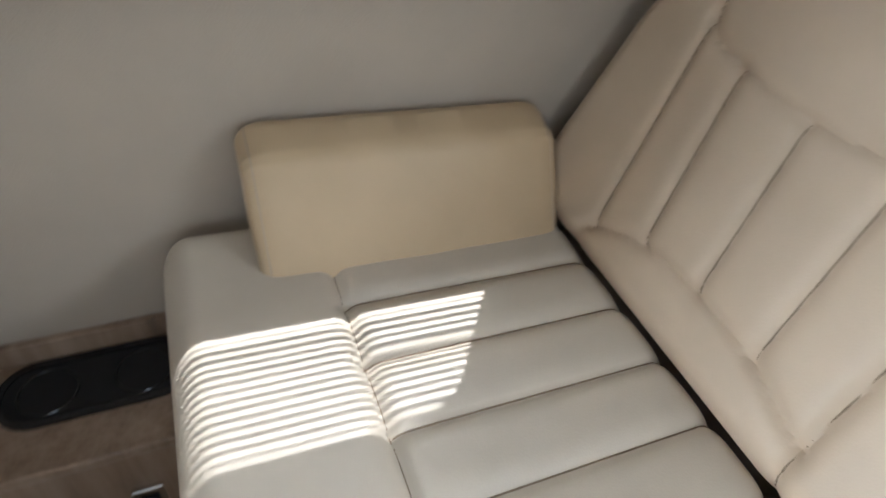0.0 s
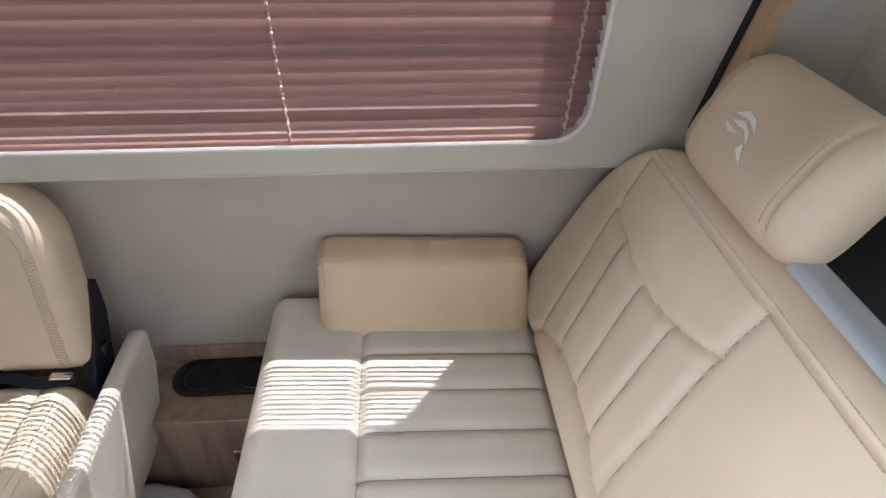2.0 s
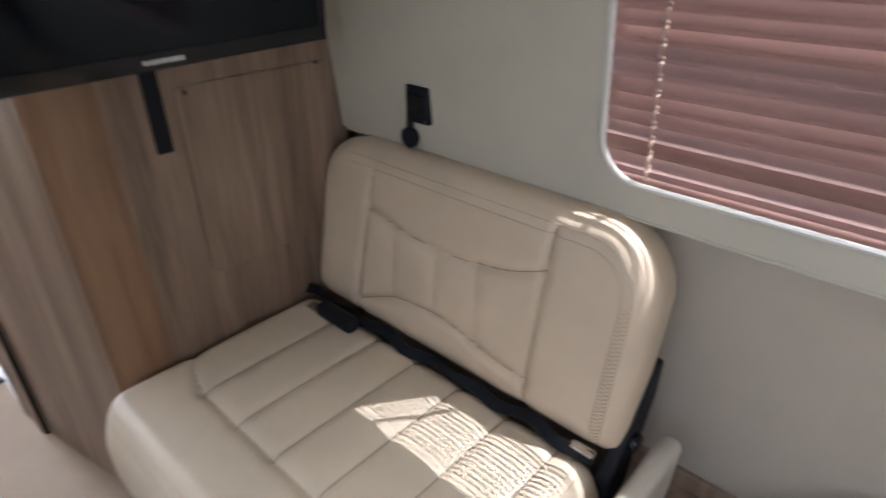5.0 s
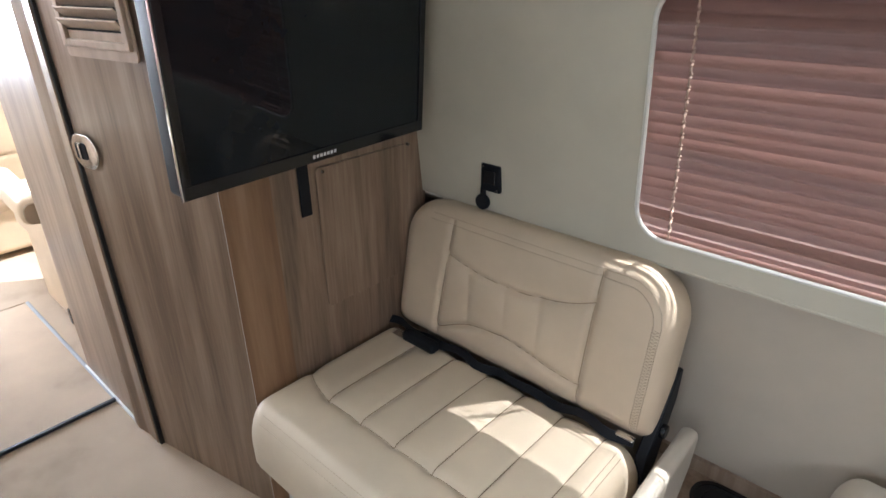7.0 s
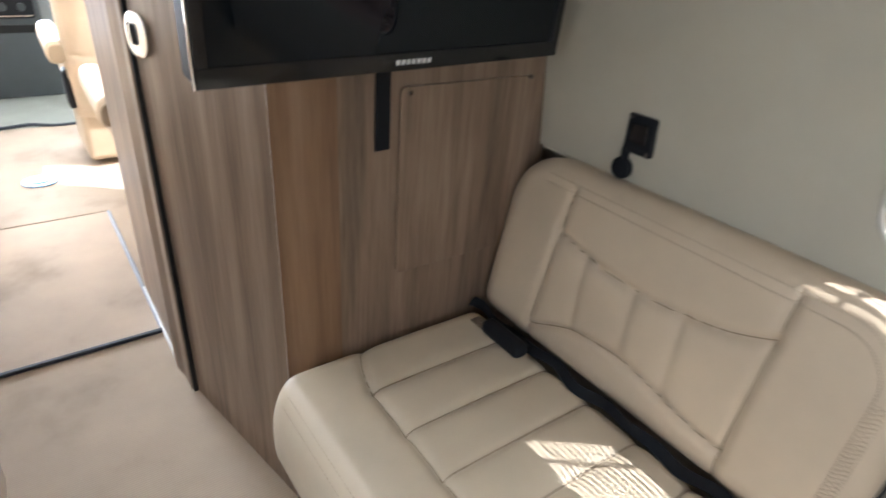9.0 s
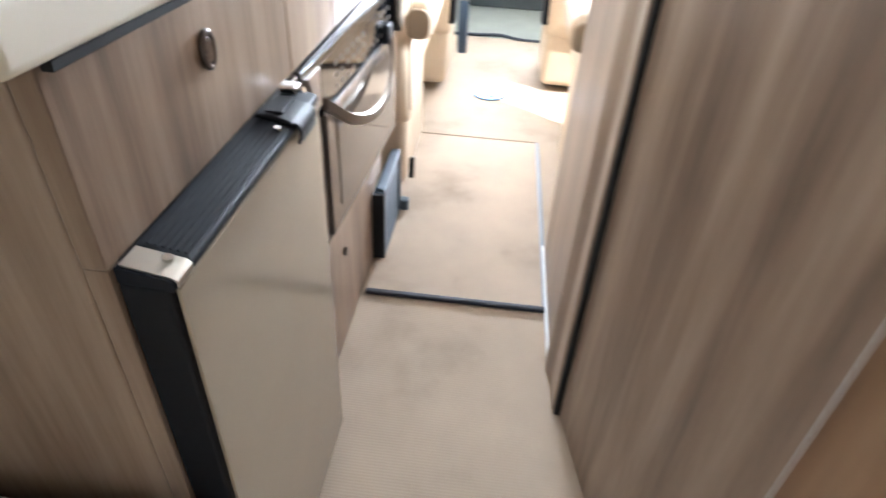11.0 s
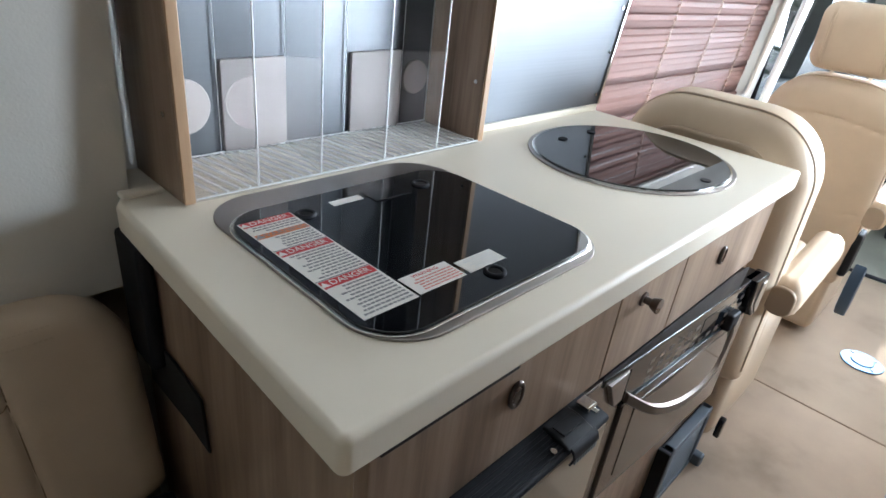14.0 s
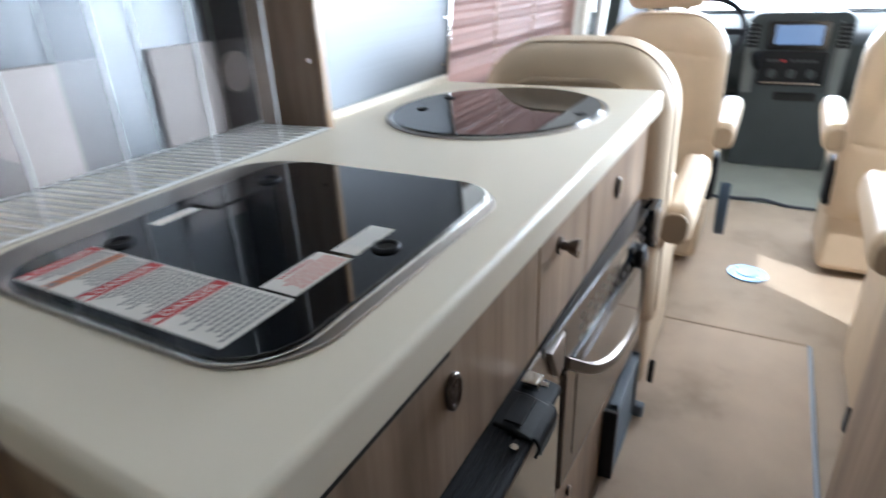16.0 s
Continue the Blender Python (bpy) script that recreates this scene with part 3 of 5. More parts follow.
# ---- blinds ----
def blind(name, x0, x1, z0, z1, y_at, side, cords, pitch, width, slope, label, jitter=0.8):
    """A slatted blind hanging inside a window; the slats fall towards the room by slope degrees."""
    top = thing(name, ((x0 + x1) / 2, y_at(z0), z0), label, "window blind")
    n = int((z1 - z0) / pitch)
    s, c = math.sin(radians(slope)), math.cos(radians(slope))
    rng = random.Random(7)
    half = width / 2
    bm = bmesh.new()
    rows = []
    nx = 24
    for i in range(nx + 1):
        x = (x0 + x1) / 2 + (x1 - x0) * (i / nx - 0.5)
        row = []
        for k in range(5):
            q = (k / 4 - 0.5) * 2
            crown = 0.0017 * (1 - q * q)
            row.append(bm.verts.new((x - (x0 + x1) / 2, side * (c * half * q - s * crown), s * half * q - 0 + c * crown)))
        rows.append(row)
    for a, b in zip(rows[:-1], rows[1:]):
        for k in range(4):
            bm.faces.new((a[k], a[k + 1], b[k + 1], b[k]))
    bmesh.ops.solidify(bm, geom=bm.faces[:], thickness=0.0006)
    bmesh.ops.recalc_face_normals(bm, faces=bm.faces)
    me = bpy.data.meshes.new("slat")
    bm.to_mesh(me)
    bm.free()
    me.materials.append(SLAT)
    me.shade_smooth()
    for i in range(n):
        z = z0 + 0.0124 + pitch * i
        ob = new("slat", me)
        place(ob, top, base_of(top))
        closed = side * (15.0 if i < 4 else 0.0)
        ob.matrix_basis = Matrix.Translation(((x0 + x1) / 2 + rng.uniform(-0.0015, 0.0015), y_at(z), z)) @ Matrix.Rotation(radians(rng.gauss(0, 0.12)), 4, "Y") @ Matrix.Rotation(radians(closed + rng.gauss(0, jitter)), 4, "X")
    part("bottom_rail", box(x0, y_at(z0) - 0.012, z0 - 0.004, x1, y_at(z0) + 0.012, z0 + 0.010, 0.004), SLAT, top)
    part("head_rail", box(x0, y_at(z1) - 0.018, z1 - 0.004, x1, y_at(z1) + 0.018, z1 + 0.03, 0.004), SLAT, top)
    for x in cords:
        pts = []
        for i in range(n):
            z = z0 + 0.006 + pitch * i
            y = y_at(z + 0.01) - side * (half * c + 0.004)
            pts += [(x, y + side * 0.011, z), (x + rng.uniform(-0.0008, 0.0008), y - side * 0.001, z + pitch * 0.2), (x + 0.001, y - side * 0.002, z + pitch * 0.75), (x, y + side * 0.009, z + pitch * 0.92)]
        part("ladder_cord", tube(pts, 0.0028, 6), CORD, top)
    return top


blind("window_blind", -0.290, 0.840, 0.832, 1.352, lambda z: 0.898 - 0.10 * (z - 0.75), 1, (-0.190, 0.306, 0.781), 0.0216, 0.0262, 56.0, "closed slatted blind in dusky pink wood tone, sunlit from outside")
blind("window_blind", -3.455, -2.112, 0.81, 1.262, lambda z: -0.884 + 0.08 * (z - 0.75), -1, (-3.28, -2.92, -2.585), 0.0205, 0.0255, 78, "closed slatted blind in dusky pink wood tone behind the sink")

# Unseen roller shade, added to hold back daylight through the rear opening.
rs = thing("rear_light_blocker", (1.264, 0, 1.21), "unseen pale roller shade added to cut light from the rear window", "window shade")
part("cloth", box(1.262, -0.66, 1.21, 1.266, 0.66, 1.66, 0.001), WALL, rs)
part("roller", cyl((1.266, -0.66, 1.66), (1.266, 0.66, 1.66), 0.014, 16), TRIM, rs)

# ---- rear sofa ----
SY = 0.03
sofa = thing("sofa", (0.55, SY, 0.0), "cream leather rear bench sofa with channel-stitched seat", "sofa")
part("base", box(0.262, -0.86, 0.0, 0.96, 0.93, 0.312, 0.012), CREAM, sofa)
part("plinth", box(0.250, -0.85, 0.0, 0.267, 0.92, 0.13, 0.004), WALNUT, sofa)
g = [([(-0.95, 0.205), (0.95, 0.205)], 0.011, 0.011)]
for i in range(18):
    y = 0.738 - 0.0888 * i - SY
    g.append(([(y, 0.205), (y, 0.56)], 0.010, 0.014))
seat = Pad(1.80, 0.575, 0.165, 0.45, 0.047, 0.025, 0.05, g, crown=0.002, res=0.0046)
seat_m = frame_matrix((0.202, SY, 0.308), (0, 1, 0), (1, 0, -0.05), (0, 0, 1))
seat_part = seat.build("seat", seat_m, CREAM_SEAT, sofa)
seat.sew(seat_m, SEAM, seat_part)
part("piping", tube([seat_m @ Vector((x, 0.003, 0.055)) for x in np.linspace(-0.86, 0.86, 40)], 0.0035, 6), CREAM_SEAT, seat_part)

bx = Vector((0.50, 0, 1)).normalized()
bn = Vector((-1, 0, 0.50)).normalized()
gb = []
for q in (1, -1):
    at = lambda y, v: (q * (y - SY), v)
    gb += [
        ([at(0.386, 0.0), at(0.394, 0.068), at(0.408, 0.21), at(0.424, 0.350), at(0.425, 0.432)], 0.010, 0.011),
        (arc([at(0.796, 0.338), at(0.768, 0.321), at(0.722, 0.312), at(0.618, 0.303), at(0.512, 0.318), at(0.424, 0.350)]), 0.008, 0.009),
        ([at(0.719, 0.309), at(0.669, 0.092)], 0.008, 0.012),
        ([at(0.616, 0.300), at(0.575, 0.098)], 0.008, 0.012),
        ([at(0.512, 0.315), at(0.482, 0.094)], 0.008, 0.012),
        (arc([at(0.772, 0.015), at(0.744, 0.056), at(0.668, 0.090), at(0.574, 0.097), at(0.482, 0.092), at(0.394, 0.068)]), 0.010, 0.011),
        (arc([at(0.806, 0.430), at(0.794, 0.325), at(0.768, 0.19), at(0.744, 0.056)]), 0.007, 0.009),
    ]
gb.append(([(-0.80, 0.438), (0.80, 0.438)], 0.006, 0.005))
back = Pad(1.80, 0.487, 0.135, 0.35, 0.052, 0.11, 0.21, gb, crown=0.006, res=0.0047)
back_m = frame_matrix(Vector((0.763, SY, 0.533)) - bx * 0.094 - bn * 0.135, (0, 1, 0), bx, bn)
back_part = back.build("backrest", back_m, CREAM, sofa)
back.sew(back_m, SEAM, back_part, skip=(1, 5, 8, 12))
for off in (0.431, 0.445):
    back.stitch("stitching", back_m, [(x, off) for x in np.linspace(-0.78, 0.78, 66)], THREAD, back_part)
part("back_shell", box(0.955, -0.50, 0.33, 1.003, 0.48, 0.872, 0.012, 4), SHELL, sofa, "pale grey plastic back shell")


def headrest(parent, centre, up, out, w, h, t, mat, name="headrest"):
    """A padded headrest with stitched end caps."""
    up, out = Vector(up).normalized(), Vector(out).normalized()
    p = Pad(w, h, t, 0.12, 0.075, 0.045, 0.05, [([(-w / 2 + 0.045, 0), (-w / 2 + 0.045, h)], 0.005, 0.006), ([(w / 2 - 0.045, 0), (w / 2 - 0.045, h)], 0.005, 0.006)], both=True, res=0.005)
    m = frame_matrix(Vector(centre) - up * h / 2 - out * t / 2, out.cross(up) * -1, up, out)
    ob = p.build(name, m, mat, parent)
    for s in (-1, 1):
        for d in (0.039, 0.051):
            p.stitch("stitching", m, [(s * (w / 2 - d), y) for y in np.linspace(0.03, h - 0.03, 24)], THREAD, ob)
    return ob, p, m


hr, hp, hm = headrest(sofa, (1.004, 0.618, 0.938), bx, bn, 0.315, 0.195, 0.136, CREAM)
for y in (0.555, 0.68):
    part("headrest_post", cyl((0.945, y, 0.78), (0.985, y, 0.89), 0.006, 10), CHROME, sofa)
# embroidered white emblem on the headrest
em = bmesh.new()
for stroke in (
    [(-0.044, 0.010), (-0.022, 0.022), (0.000, 0.018), (0.013, 0.004), (0.002, 0.009), (-0.012, 0.013), (-0.026, 0.012)],
    [(-0.040, 0.001), (-0.016, 0.009), (0.004, 0.001), (0.018, -0.014), (0.005, -0.007), (-0.008, 0.001), (-0.022, -0.001)],
    [(-0.050, -0.006), (-0.030, -0.006), (-0.012, -0.009), (-0.032, -0.014)],
    [(0.010, -0.013), (0.028, -0.036), (0.014, -0.029), (0.003, -0.023)],
):
    em.faces.new([em.verts.new(hm @ Vector((px + 0.002, py + 0.098, float(hp.height(np.array([px + 0.002]), np.array([py + 0.098]))[0]) + 0.0012))) for px, py in stroke])
bmesh.ops.triangulate(em, faces=em.faces[:])
bmesh.ops.solidify(em, geom=em.faces[:], thickness=0.0012)
part("emblem", em, WHITE_THREAD, hr, "white embroidered emblem", smooth=False)

# ---- bolster cushion on the sofa ----
def soft_outline(corners, r, n=7):
    """A closed outline with its corners rounded."""
    out = []
    k = len(corners)
    for i in range(k):
        p, a, b = Vector(corners[i]), Vector(corners[i - 1]), Vector(corners[(i + 1) % k])
        u, v = (a - p).normalized(), (b - p).normalized()
        rr = min(r[i], 0.45 * (a - p).length, 0.45 * (b - p).length)
        p0, p1 = p + u * rr, p + v * rr
        for j in range(n + 1):
            t = j / n
            out.append(tuple((1 - t) ** 2 * p0 + 2 * t * (1 - t) * p + t * t * p1))
    return out


def bolster(parent, x0, x1, tilt):
    """A stuffed wedge: a firm top edge, a puffed front and drawn-in ends."""
    ring = soft_outline([(0.782, 0.440), (0.862, 0.592), (0.934, 0.614), (0.944, 0.440)], (0.030, 0.015, 0.030, 0.02))
    cy, cz = sum(p[0] for p in ring) / len(ring), sum(p[1] for p in ring) / len(ring)
    bm = bmesh.new()
    rings = []
    w, e, steps = x1 - x0, 0.034, 64
    rng = random.Random(3)
    for i in range(steps + 1):
        q = 0.5 - 0.5 * math.cos(math.pi * i / steps)
        x = x0 + w * q
        d = min(x - x0, x1 - x)
        k = 1.0 if d > e else 0.74 + 0.26 * math.sqrt(max(0.0, 1 - (1 - d / e) ** 2))
        puff = 0.006 * math.sin(math.pi * q)
        row = []
        for j, (y, z) in enumerate(ring):
            dy, dz = y - cy, z - cz
            l = math.hypot(dy, dz)
            crease = 0.0020 * math.sin(j * 1.9 + 0.6) * math.exp(-d / 0.03) + 0.0012 * math.sin(23 * q + 0.35 * j) * math.sin(math.pi * q)
            gain = k + (puff + crease if dy < 0.03 else 0.0) / max(l, 0.02)
            row.append(bm.verts.new((x, cy + dy * gain, cz + dz * gain + tilt * (x - x0))))
        rings.append(row)
    n = len(ring)
    for a, b in zip(rings[:-1], rings[1:]):
        for j in range(n):
            bm.faces.new((a[j], a[(j + 1) % n], b[(j + 1) % n], b[j]))
    bm.faces.new(rings[0][::-1])
    bm.faces.new(rings[-1])
    seams = [[rings[i][j].co.copy() for j in range(n)] for i in (7, steps - 7)]
    cover = part("cover", bm, CANVAS, parent)
    for loop in seams:
        part("seam", tube(loop, 0.0013, 5, closed=True), THREAD, cover)
    return cover


bol = thing("bolster_cushion", (0.53, 0.87, 0.45), "tan rectangular bolster cushion leaning on the wall above the sofa", "cushion")
bolster(bol, 0.322, 0.744, -0.045)

# ---- side-facing seat, backrest against the wall ----
def side_seat(name, mx, label, inset=0.0):
    """mx: 1 on the window side, -1 on the other side, mirrored."""
    Y = lambda y: mx * (y - inset)
    top = thing(name, (-0.50, Y(0.5), 0.0), label, "seat", "side-facing seats")
    cg = [(arc([(-0.372, 0.225), (-0.340, 0.188), (-0.245, 0.158), (-0.10, 0.154), (0.10, 0.154), (0.26, 0.158), (0.38, 0.175)]), 0.010, 0.012)]
    for x in (-0.237, -0.122, -0.014, 0.094, 0.202, 0.306):
        cg.append(([(x, 0.156), (x, 0.52)], 0.007, 0.017))
    cu = Pad(0.775, 0.515, 0.150, 0.34, 0.055, 0.075, 0.04, cg, crown=0.006, res=0.0046)
    cm = frame_matrix((-0.497, Y(0.243), 0.282), (1, 0, 0), (0, mx, -0.01), (0, 0, 1))
    cp = cu.build("cushion", cm, CREAM_SIDE, top)
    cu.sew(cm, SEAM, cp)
    for d in (0.016, 0.028):
        cu.stitch("stitching", cm, [(x, d) for x in np.linspace(-0.31, 0.31, 70)], THREAD, cp)
    for d in (0.030, 0.041):
        cu.stitch("stitching", cm, [(0.386 - d, y) for y in np.linspace(0.08, 0.45, 36)], THREAD, cp)
    part("pedestal", box(-0.83, Y(0.305), 0.0, -0.17, Y(0.68), 0.290, 0.02, 3), SEAT_BASE, top)
    cov = prism([(-0.145, 0.40), (-0.145, 0.725), (-0.085, 0.733), (-0.005, 0.712), (0.092, 0.628), (0.105, 0.56), (0.085, 0.40)], 0.0, 0.088, None, 0.024, 3)
    cov.transform(Matrix.Translation((0, -mx * inset, 0)) @ Matrix.Diagonal((1, mx, 1, 1)))
    part("floor_cover", cov, WHITE, top, "pale grey moulded floor cover")
    up = Vector((0, 0.20 * mx, 1)).normalized()
    out = Vector((0, -mx, 0.20)).normalized()
    sg = [
        ([(-0.225, 0.0), (-0.222, 0.045), (-0.212, 0.250), (-0.209, 0.330)], 0.009, 0.010),
        ([(0.202, 0.0), (0.202, 0.062), (0.203, 0.262), (0.205, 0.335)], 0.010, 0.010),
        (arc([(-0.212, 0.248), (-0.196, 0.243), (-0.105, 0.226), (0.010, 0.221), (0.128, 0.237), (0.203, 0.262)]), 0.009, 0.010),
        (arc([(-0.222, 0.038), (-0.114, 0.084), (0.007, 0.092), (0.108, 0.073), (0.202, 0.060)]), 0.010, 0.010),
        ([(-0.136, 0.226), (-0.121, 0.088)], 0.005, 0.016),
        ([(-0.022, 0.219), (-0.012, 0.096)], 0.005, 0.016),
        ([(0.072, 0.226), (0.085, 0.082)], 0.005, 0.016),
    ]
    w, d, r = 0.760, 0.372, 0.115
    bk = Pad(w, d, 0.116, 0.30, 0.052, 0.025, r, sg, both=True, crown=0.006, res=0.0046)
    km = frame_matrix(Vector((-0.491, Y(0.738), 0.430)) - out * 0.116, (1, 0, 0), up, out)
    kp = bk.build("backrest", km, CREAM, top)
    bk.sew(km, SEAM, kp, skip=(4, 5, 6))
    h = w / 2
    for e in (0.030, 0.046):
        path = [(h - e, 0.02), (h - e, d - r)] + [(h - r + (r - e) * math.cos(a), d - r + (r - e) * math.sin(a)) for a in np.linspace(0.1, 1.5708, 12)] + [(0.10, d - e), (-0.28, d - e)]
        bk.stitch("stitching", km, path, THREAD, kp, r=0.0014)
    # gathered seam between the two stitch rows at the outer edge
    pleat = []
    for i, y in enumerate(np.arange(0.016, d - r, 0.0035)):
        pleat.append((h - (0.032 if i % 2 else 0.044), y))
    bk.stitch("gathered_seam", km, pleat, THREAD, kp, r=0.0011)
    part("back_panel", box(-0.83, Y(0.900), 0.38, -0.17, Y(0.932), 0.65, 0.01), BLACK, top)
    # recliner arm, belt and buckle
    part("recliner", prism([(0.735 - inset, 0.33), (0.80 - inset, 0.34), (0.866 - inset, 0.49), (0.872 - inset, 0.560), (0.848 - inset, 0.565), (0.778 - inset, 0.46), (0.735 - inset, 0.40)], -0.130, -0.106, frame_matrix((0, 0, 0), (0, mx, 0), (0, 0, 1), (1, 0, 0)), 0.004), BLACK, top, "black recliner bracket")
    part("pivot", cyl((-0.108, Y(0.800), 0.440), (-0.094, Y(0.800), 0.440), 0.016, 16, bevel=0.003), BLACK_GLOSS, top)
    belt = bmesh.new()
    ring = []
    for q in range(80):
        s = q / 79
        x = -0.865 + 0.73 * s
        yc, zc, k = 0.726 + 0.005 * math.sin(q * 0.5), 0.438 + 0.005 * math.sin(q * 0.31), 0.9 + 0.6 * math.sin(q * 0.17)
        ring.append([belt.verts.new((x, Y(yc + dy * math.cos(k) - dz * math.sin(k)), zc + dy * math.sin(k) + dz * math.cos(k))) for dy, dz in ((-0.011, -0.001), (0.011, -0.001), (0.011, 0.001), (-0.011, 0.001))])
    for a, b in zip(ring[:-1], ring[1:]):
        for k in range(4):
            belt.faces.new((a[k], a[(k + 1) % 4], b[(k + 1) % 4], b[k]))
    belt.faces.new(ring[0])
    belt.faces.new(ring[-1][::-1])
    part("seat_belt", belt, BLACK, top, "black seat belt in the seat crease")
    buckle = part("buckle", box(-0.775, Y(0.675), 0.430, -0.660, Y(0.712), 0.462, 0.013, 3), BLACK, top)
    part("buckle_tongue", box(-0.812, Y(0.680), 0.432, -0.774, Y(0.704), 0.438, 0.002), CHROME, buckle)
    if mx > 0:
        part("belt_tongue", box(-0.175, Y(0.722), 0.440, -0.135, Y(0.740), 0.444, 0.002), CHROME, top)
    # side shield
    sh = prism([(0.30, 0.20), (0.30, 0.335), (0.34, 0.385), (0.44, 0.415), (0.62, 0.428), (0.80, 0.437), (0.850, 0.437), (0.866, 0.424), (0.860, 0.335), (0.800, 0.20), (0.72, 0.176), (0.34, 0.176)], -0.018, 0.020, frame_matrix((-0.078, 0, 0), (0, 1, 0), (0.04, 0, 1), (-1, 0, 0.04)), 0.016, 4)
    sh.transform(Matrix.Diagonal((1, mx, 1, 1)) @ Matrix.Translation((0, -inset, 0)))
    if mx < 0:
        bmesh.ops.reverse_faces(sh, faces=sh.faces[:])
    part("side_shield", sh, CREAM_SEAT, top)
    return top


side_seat("side_seat", 1, "cream leather side-facing seat with channel stitching and black belt")
side_seat("side_seat", -1, "cream leather side-facing seat beside the galley end, in shade", 0.045)

# ---- wooden ledge with cup holder between the seats ----
ledge = thing("wooden_ledge", (0.05, 0.85, 0.0), "low walnut ledge between seat and sofa", "ledge")
part("top_board", box(-0.16, 0.752, 0.236, 0.262, 0.944, 0.256, 0.004), WALNUT, ledge)
part("front_board", box(-0.16, 0.756, 0.0, 0.262, 0.772, 0.236, 0.002), WALNUT, ledge)
part("back_board", box(-0.16, 0.932, 0.256, 0.262, 0.9445, 0.293, 0.002), WALNUT, ledge)
br = part("latch_plate", box(0.099, 0.748, 0.066, 0.142, 0.7565, 0.150, 0.002), CHROME, ledge, "small steel latch plate")
part("latch_slot", box(0.109, 0.7465, 0.082, 0.132, 0.7485, 0.134, 0.001), BLACK, br)
cup = thing("cup_holder", (0.085, 0.874, 0.256), "black oval cup holder set into the wooden ledge", "cup holder")
ob_pts = rounded(0.250, 0.108, 0.050, 8, 0.087, 0.874)
i_pts = rounded(0.230, 0.088, 0.041, 8, 0.087, 0.874)
rim = bmesh.new()
loops = [[rim.verts.new((x, y, z)) for x, y in pts] for pts, z in ((ob_pts, 0.2562), (ob_pts, 0.2600), (i_pts, 0.2600), (i_pts, 0.2572))]
k = len(ob_pts)
for a, b in zip(loops[:-1], loops[1:]):
    for i in range(k):
        rim.faces.new((a[i], a[(i + 1) % k], b[(i + 1) % k], b[i]))
part("rim", rim, BLACK_GLOSS, cup)
part("well", prism(i_pts, 0.2564, 0.2574), DARK, cup)
for cx_ in (0.026, 0.146):
    part("cup_ring", tube([(cx_ + 0.037 * math.cos(a / 28 * 6.28318), 0.874 + 0.037 * math.sin(a / 28 * 6.28318), 0.2578) for a in range(28)], 0.0018, 6, closed=True), BLACK_GLOSS, cup)

# ---- power socket on the wall ----
def wall_y(z):
    return 0.875 - 0.10 * (z - 0.75)


so = thing("power_socket", (-0.626, wall_y(0.875), 0.80), "black power socket with its flap open on the wall", "socket")
part("face_plate", box(-0.655, wall_y(0.875) - 0.008, 0.840, -0.597, wall_y(0.875) + 0.006, 0.909, 0.004), BLACK, so)
part("insert", box(-0.643, wall_y(0.875) - 0.011, 0.861, -0.609, wall_y(0.875) - 0.006, 0.894, 0.002), BLACK_GLOSS, so)
part("flap", cyl((-0.650, wall_y(0.81) - 0.003, 0.808), (-0.650, wall_y(0.81) - 0.016, 0.808), 0.020, 20, bevel=0.003), BLACK, so)
part("flap_strap", box(-0.657, wall_y(0.835) - 0.010, 0.818, -0.643, wall_y(0.835) - 0.002, 0.846, 0.002), BLACK, so)
for px, pz in ((-0.648, 0.902), (-0.604, 0.847)):
    part("screw", cyl((px, wall_y(0.875) - 0.0075, pz), (px, wall_y(0.875) - 0.0095, pz), 0.003, 8), NICKEL, so)

# ---- washroom cabinet with television ----
bath = thing("washroom_cabinet", (-1.2, 0.5, 0.0), "tall walnut washroom cabinet with rounded corner", "cabinet")
shell = [(-1.520, 0.198), (-0.915, 0.3170)] + [(-0.926 + 0.042 * math.sin(a), 0.361 - 0.042 * math.cos(a)) for a in np.linspace(0.35, 1.5, 10)] + [(-0.869, 0.880), (-1.520, 0.880)]
part("body", prism(shell, 0.0, 2.03), WALNUT, bath)
part("corner_post", prism([(-0.913, 0.3120)] + [(-0.926 + 0.047 * math.sin(a), 0.361 - 0.047 * math.cos(a)) for a in np.linspace(0.32, 1.5, 12)] + [(-0.8770, 0.412), (-0.90, 0.412), (-0.92, 0.34)], 0.0, 2.028), CORNER_WOOD, bath, "rounded brown corner post")
part("corner_line", box(-0.9160, 0.3125, 0.0, -0.9145, 0.318, 2.025, 0), TRIM, bath)
FLAT = frame_matrix((0, 0, 0), (1, 0, 0), (0, 0, 1), (0, -1, 0))
SL = 0.016
part("joint", prism([(-1.402, 0), (-1.390, 0), (-1.390 - SL * 2.03, 2.03), (-1.402 - SL * 2.03, 2.03)], -0.30, -0.212, FLAT), DARK, bath)
part("front_panel", prism([(-1.98, 0), (-1.404, 0), (-1.404 - SL * 2.03, 2.03), (-1.98, 2.03)], -0.880, -0.208, FLAT, 0.003), WALNUT, bath)
part("door_stop", box(-1.545, 0.199, 0.0, -1.522, 0.2095, 0.212, 0.002), WALNUT, bath)
part("kick_strip", box(-1.99, 0.201, 0.0, -1.548, 0.208, 0.012, 0.001), TRIM, bath)
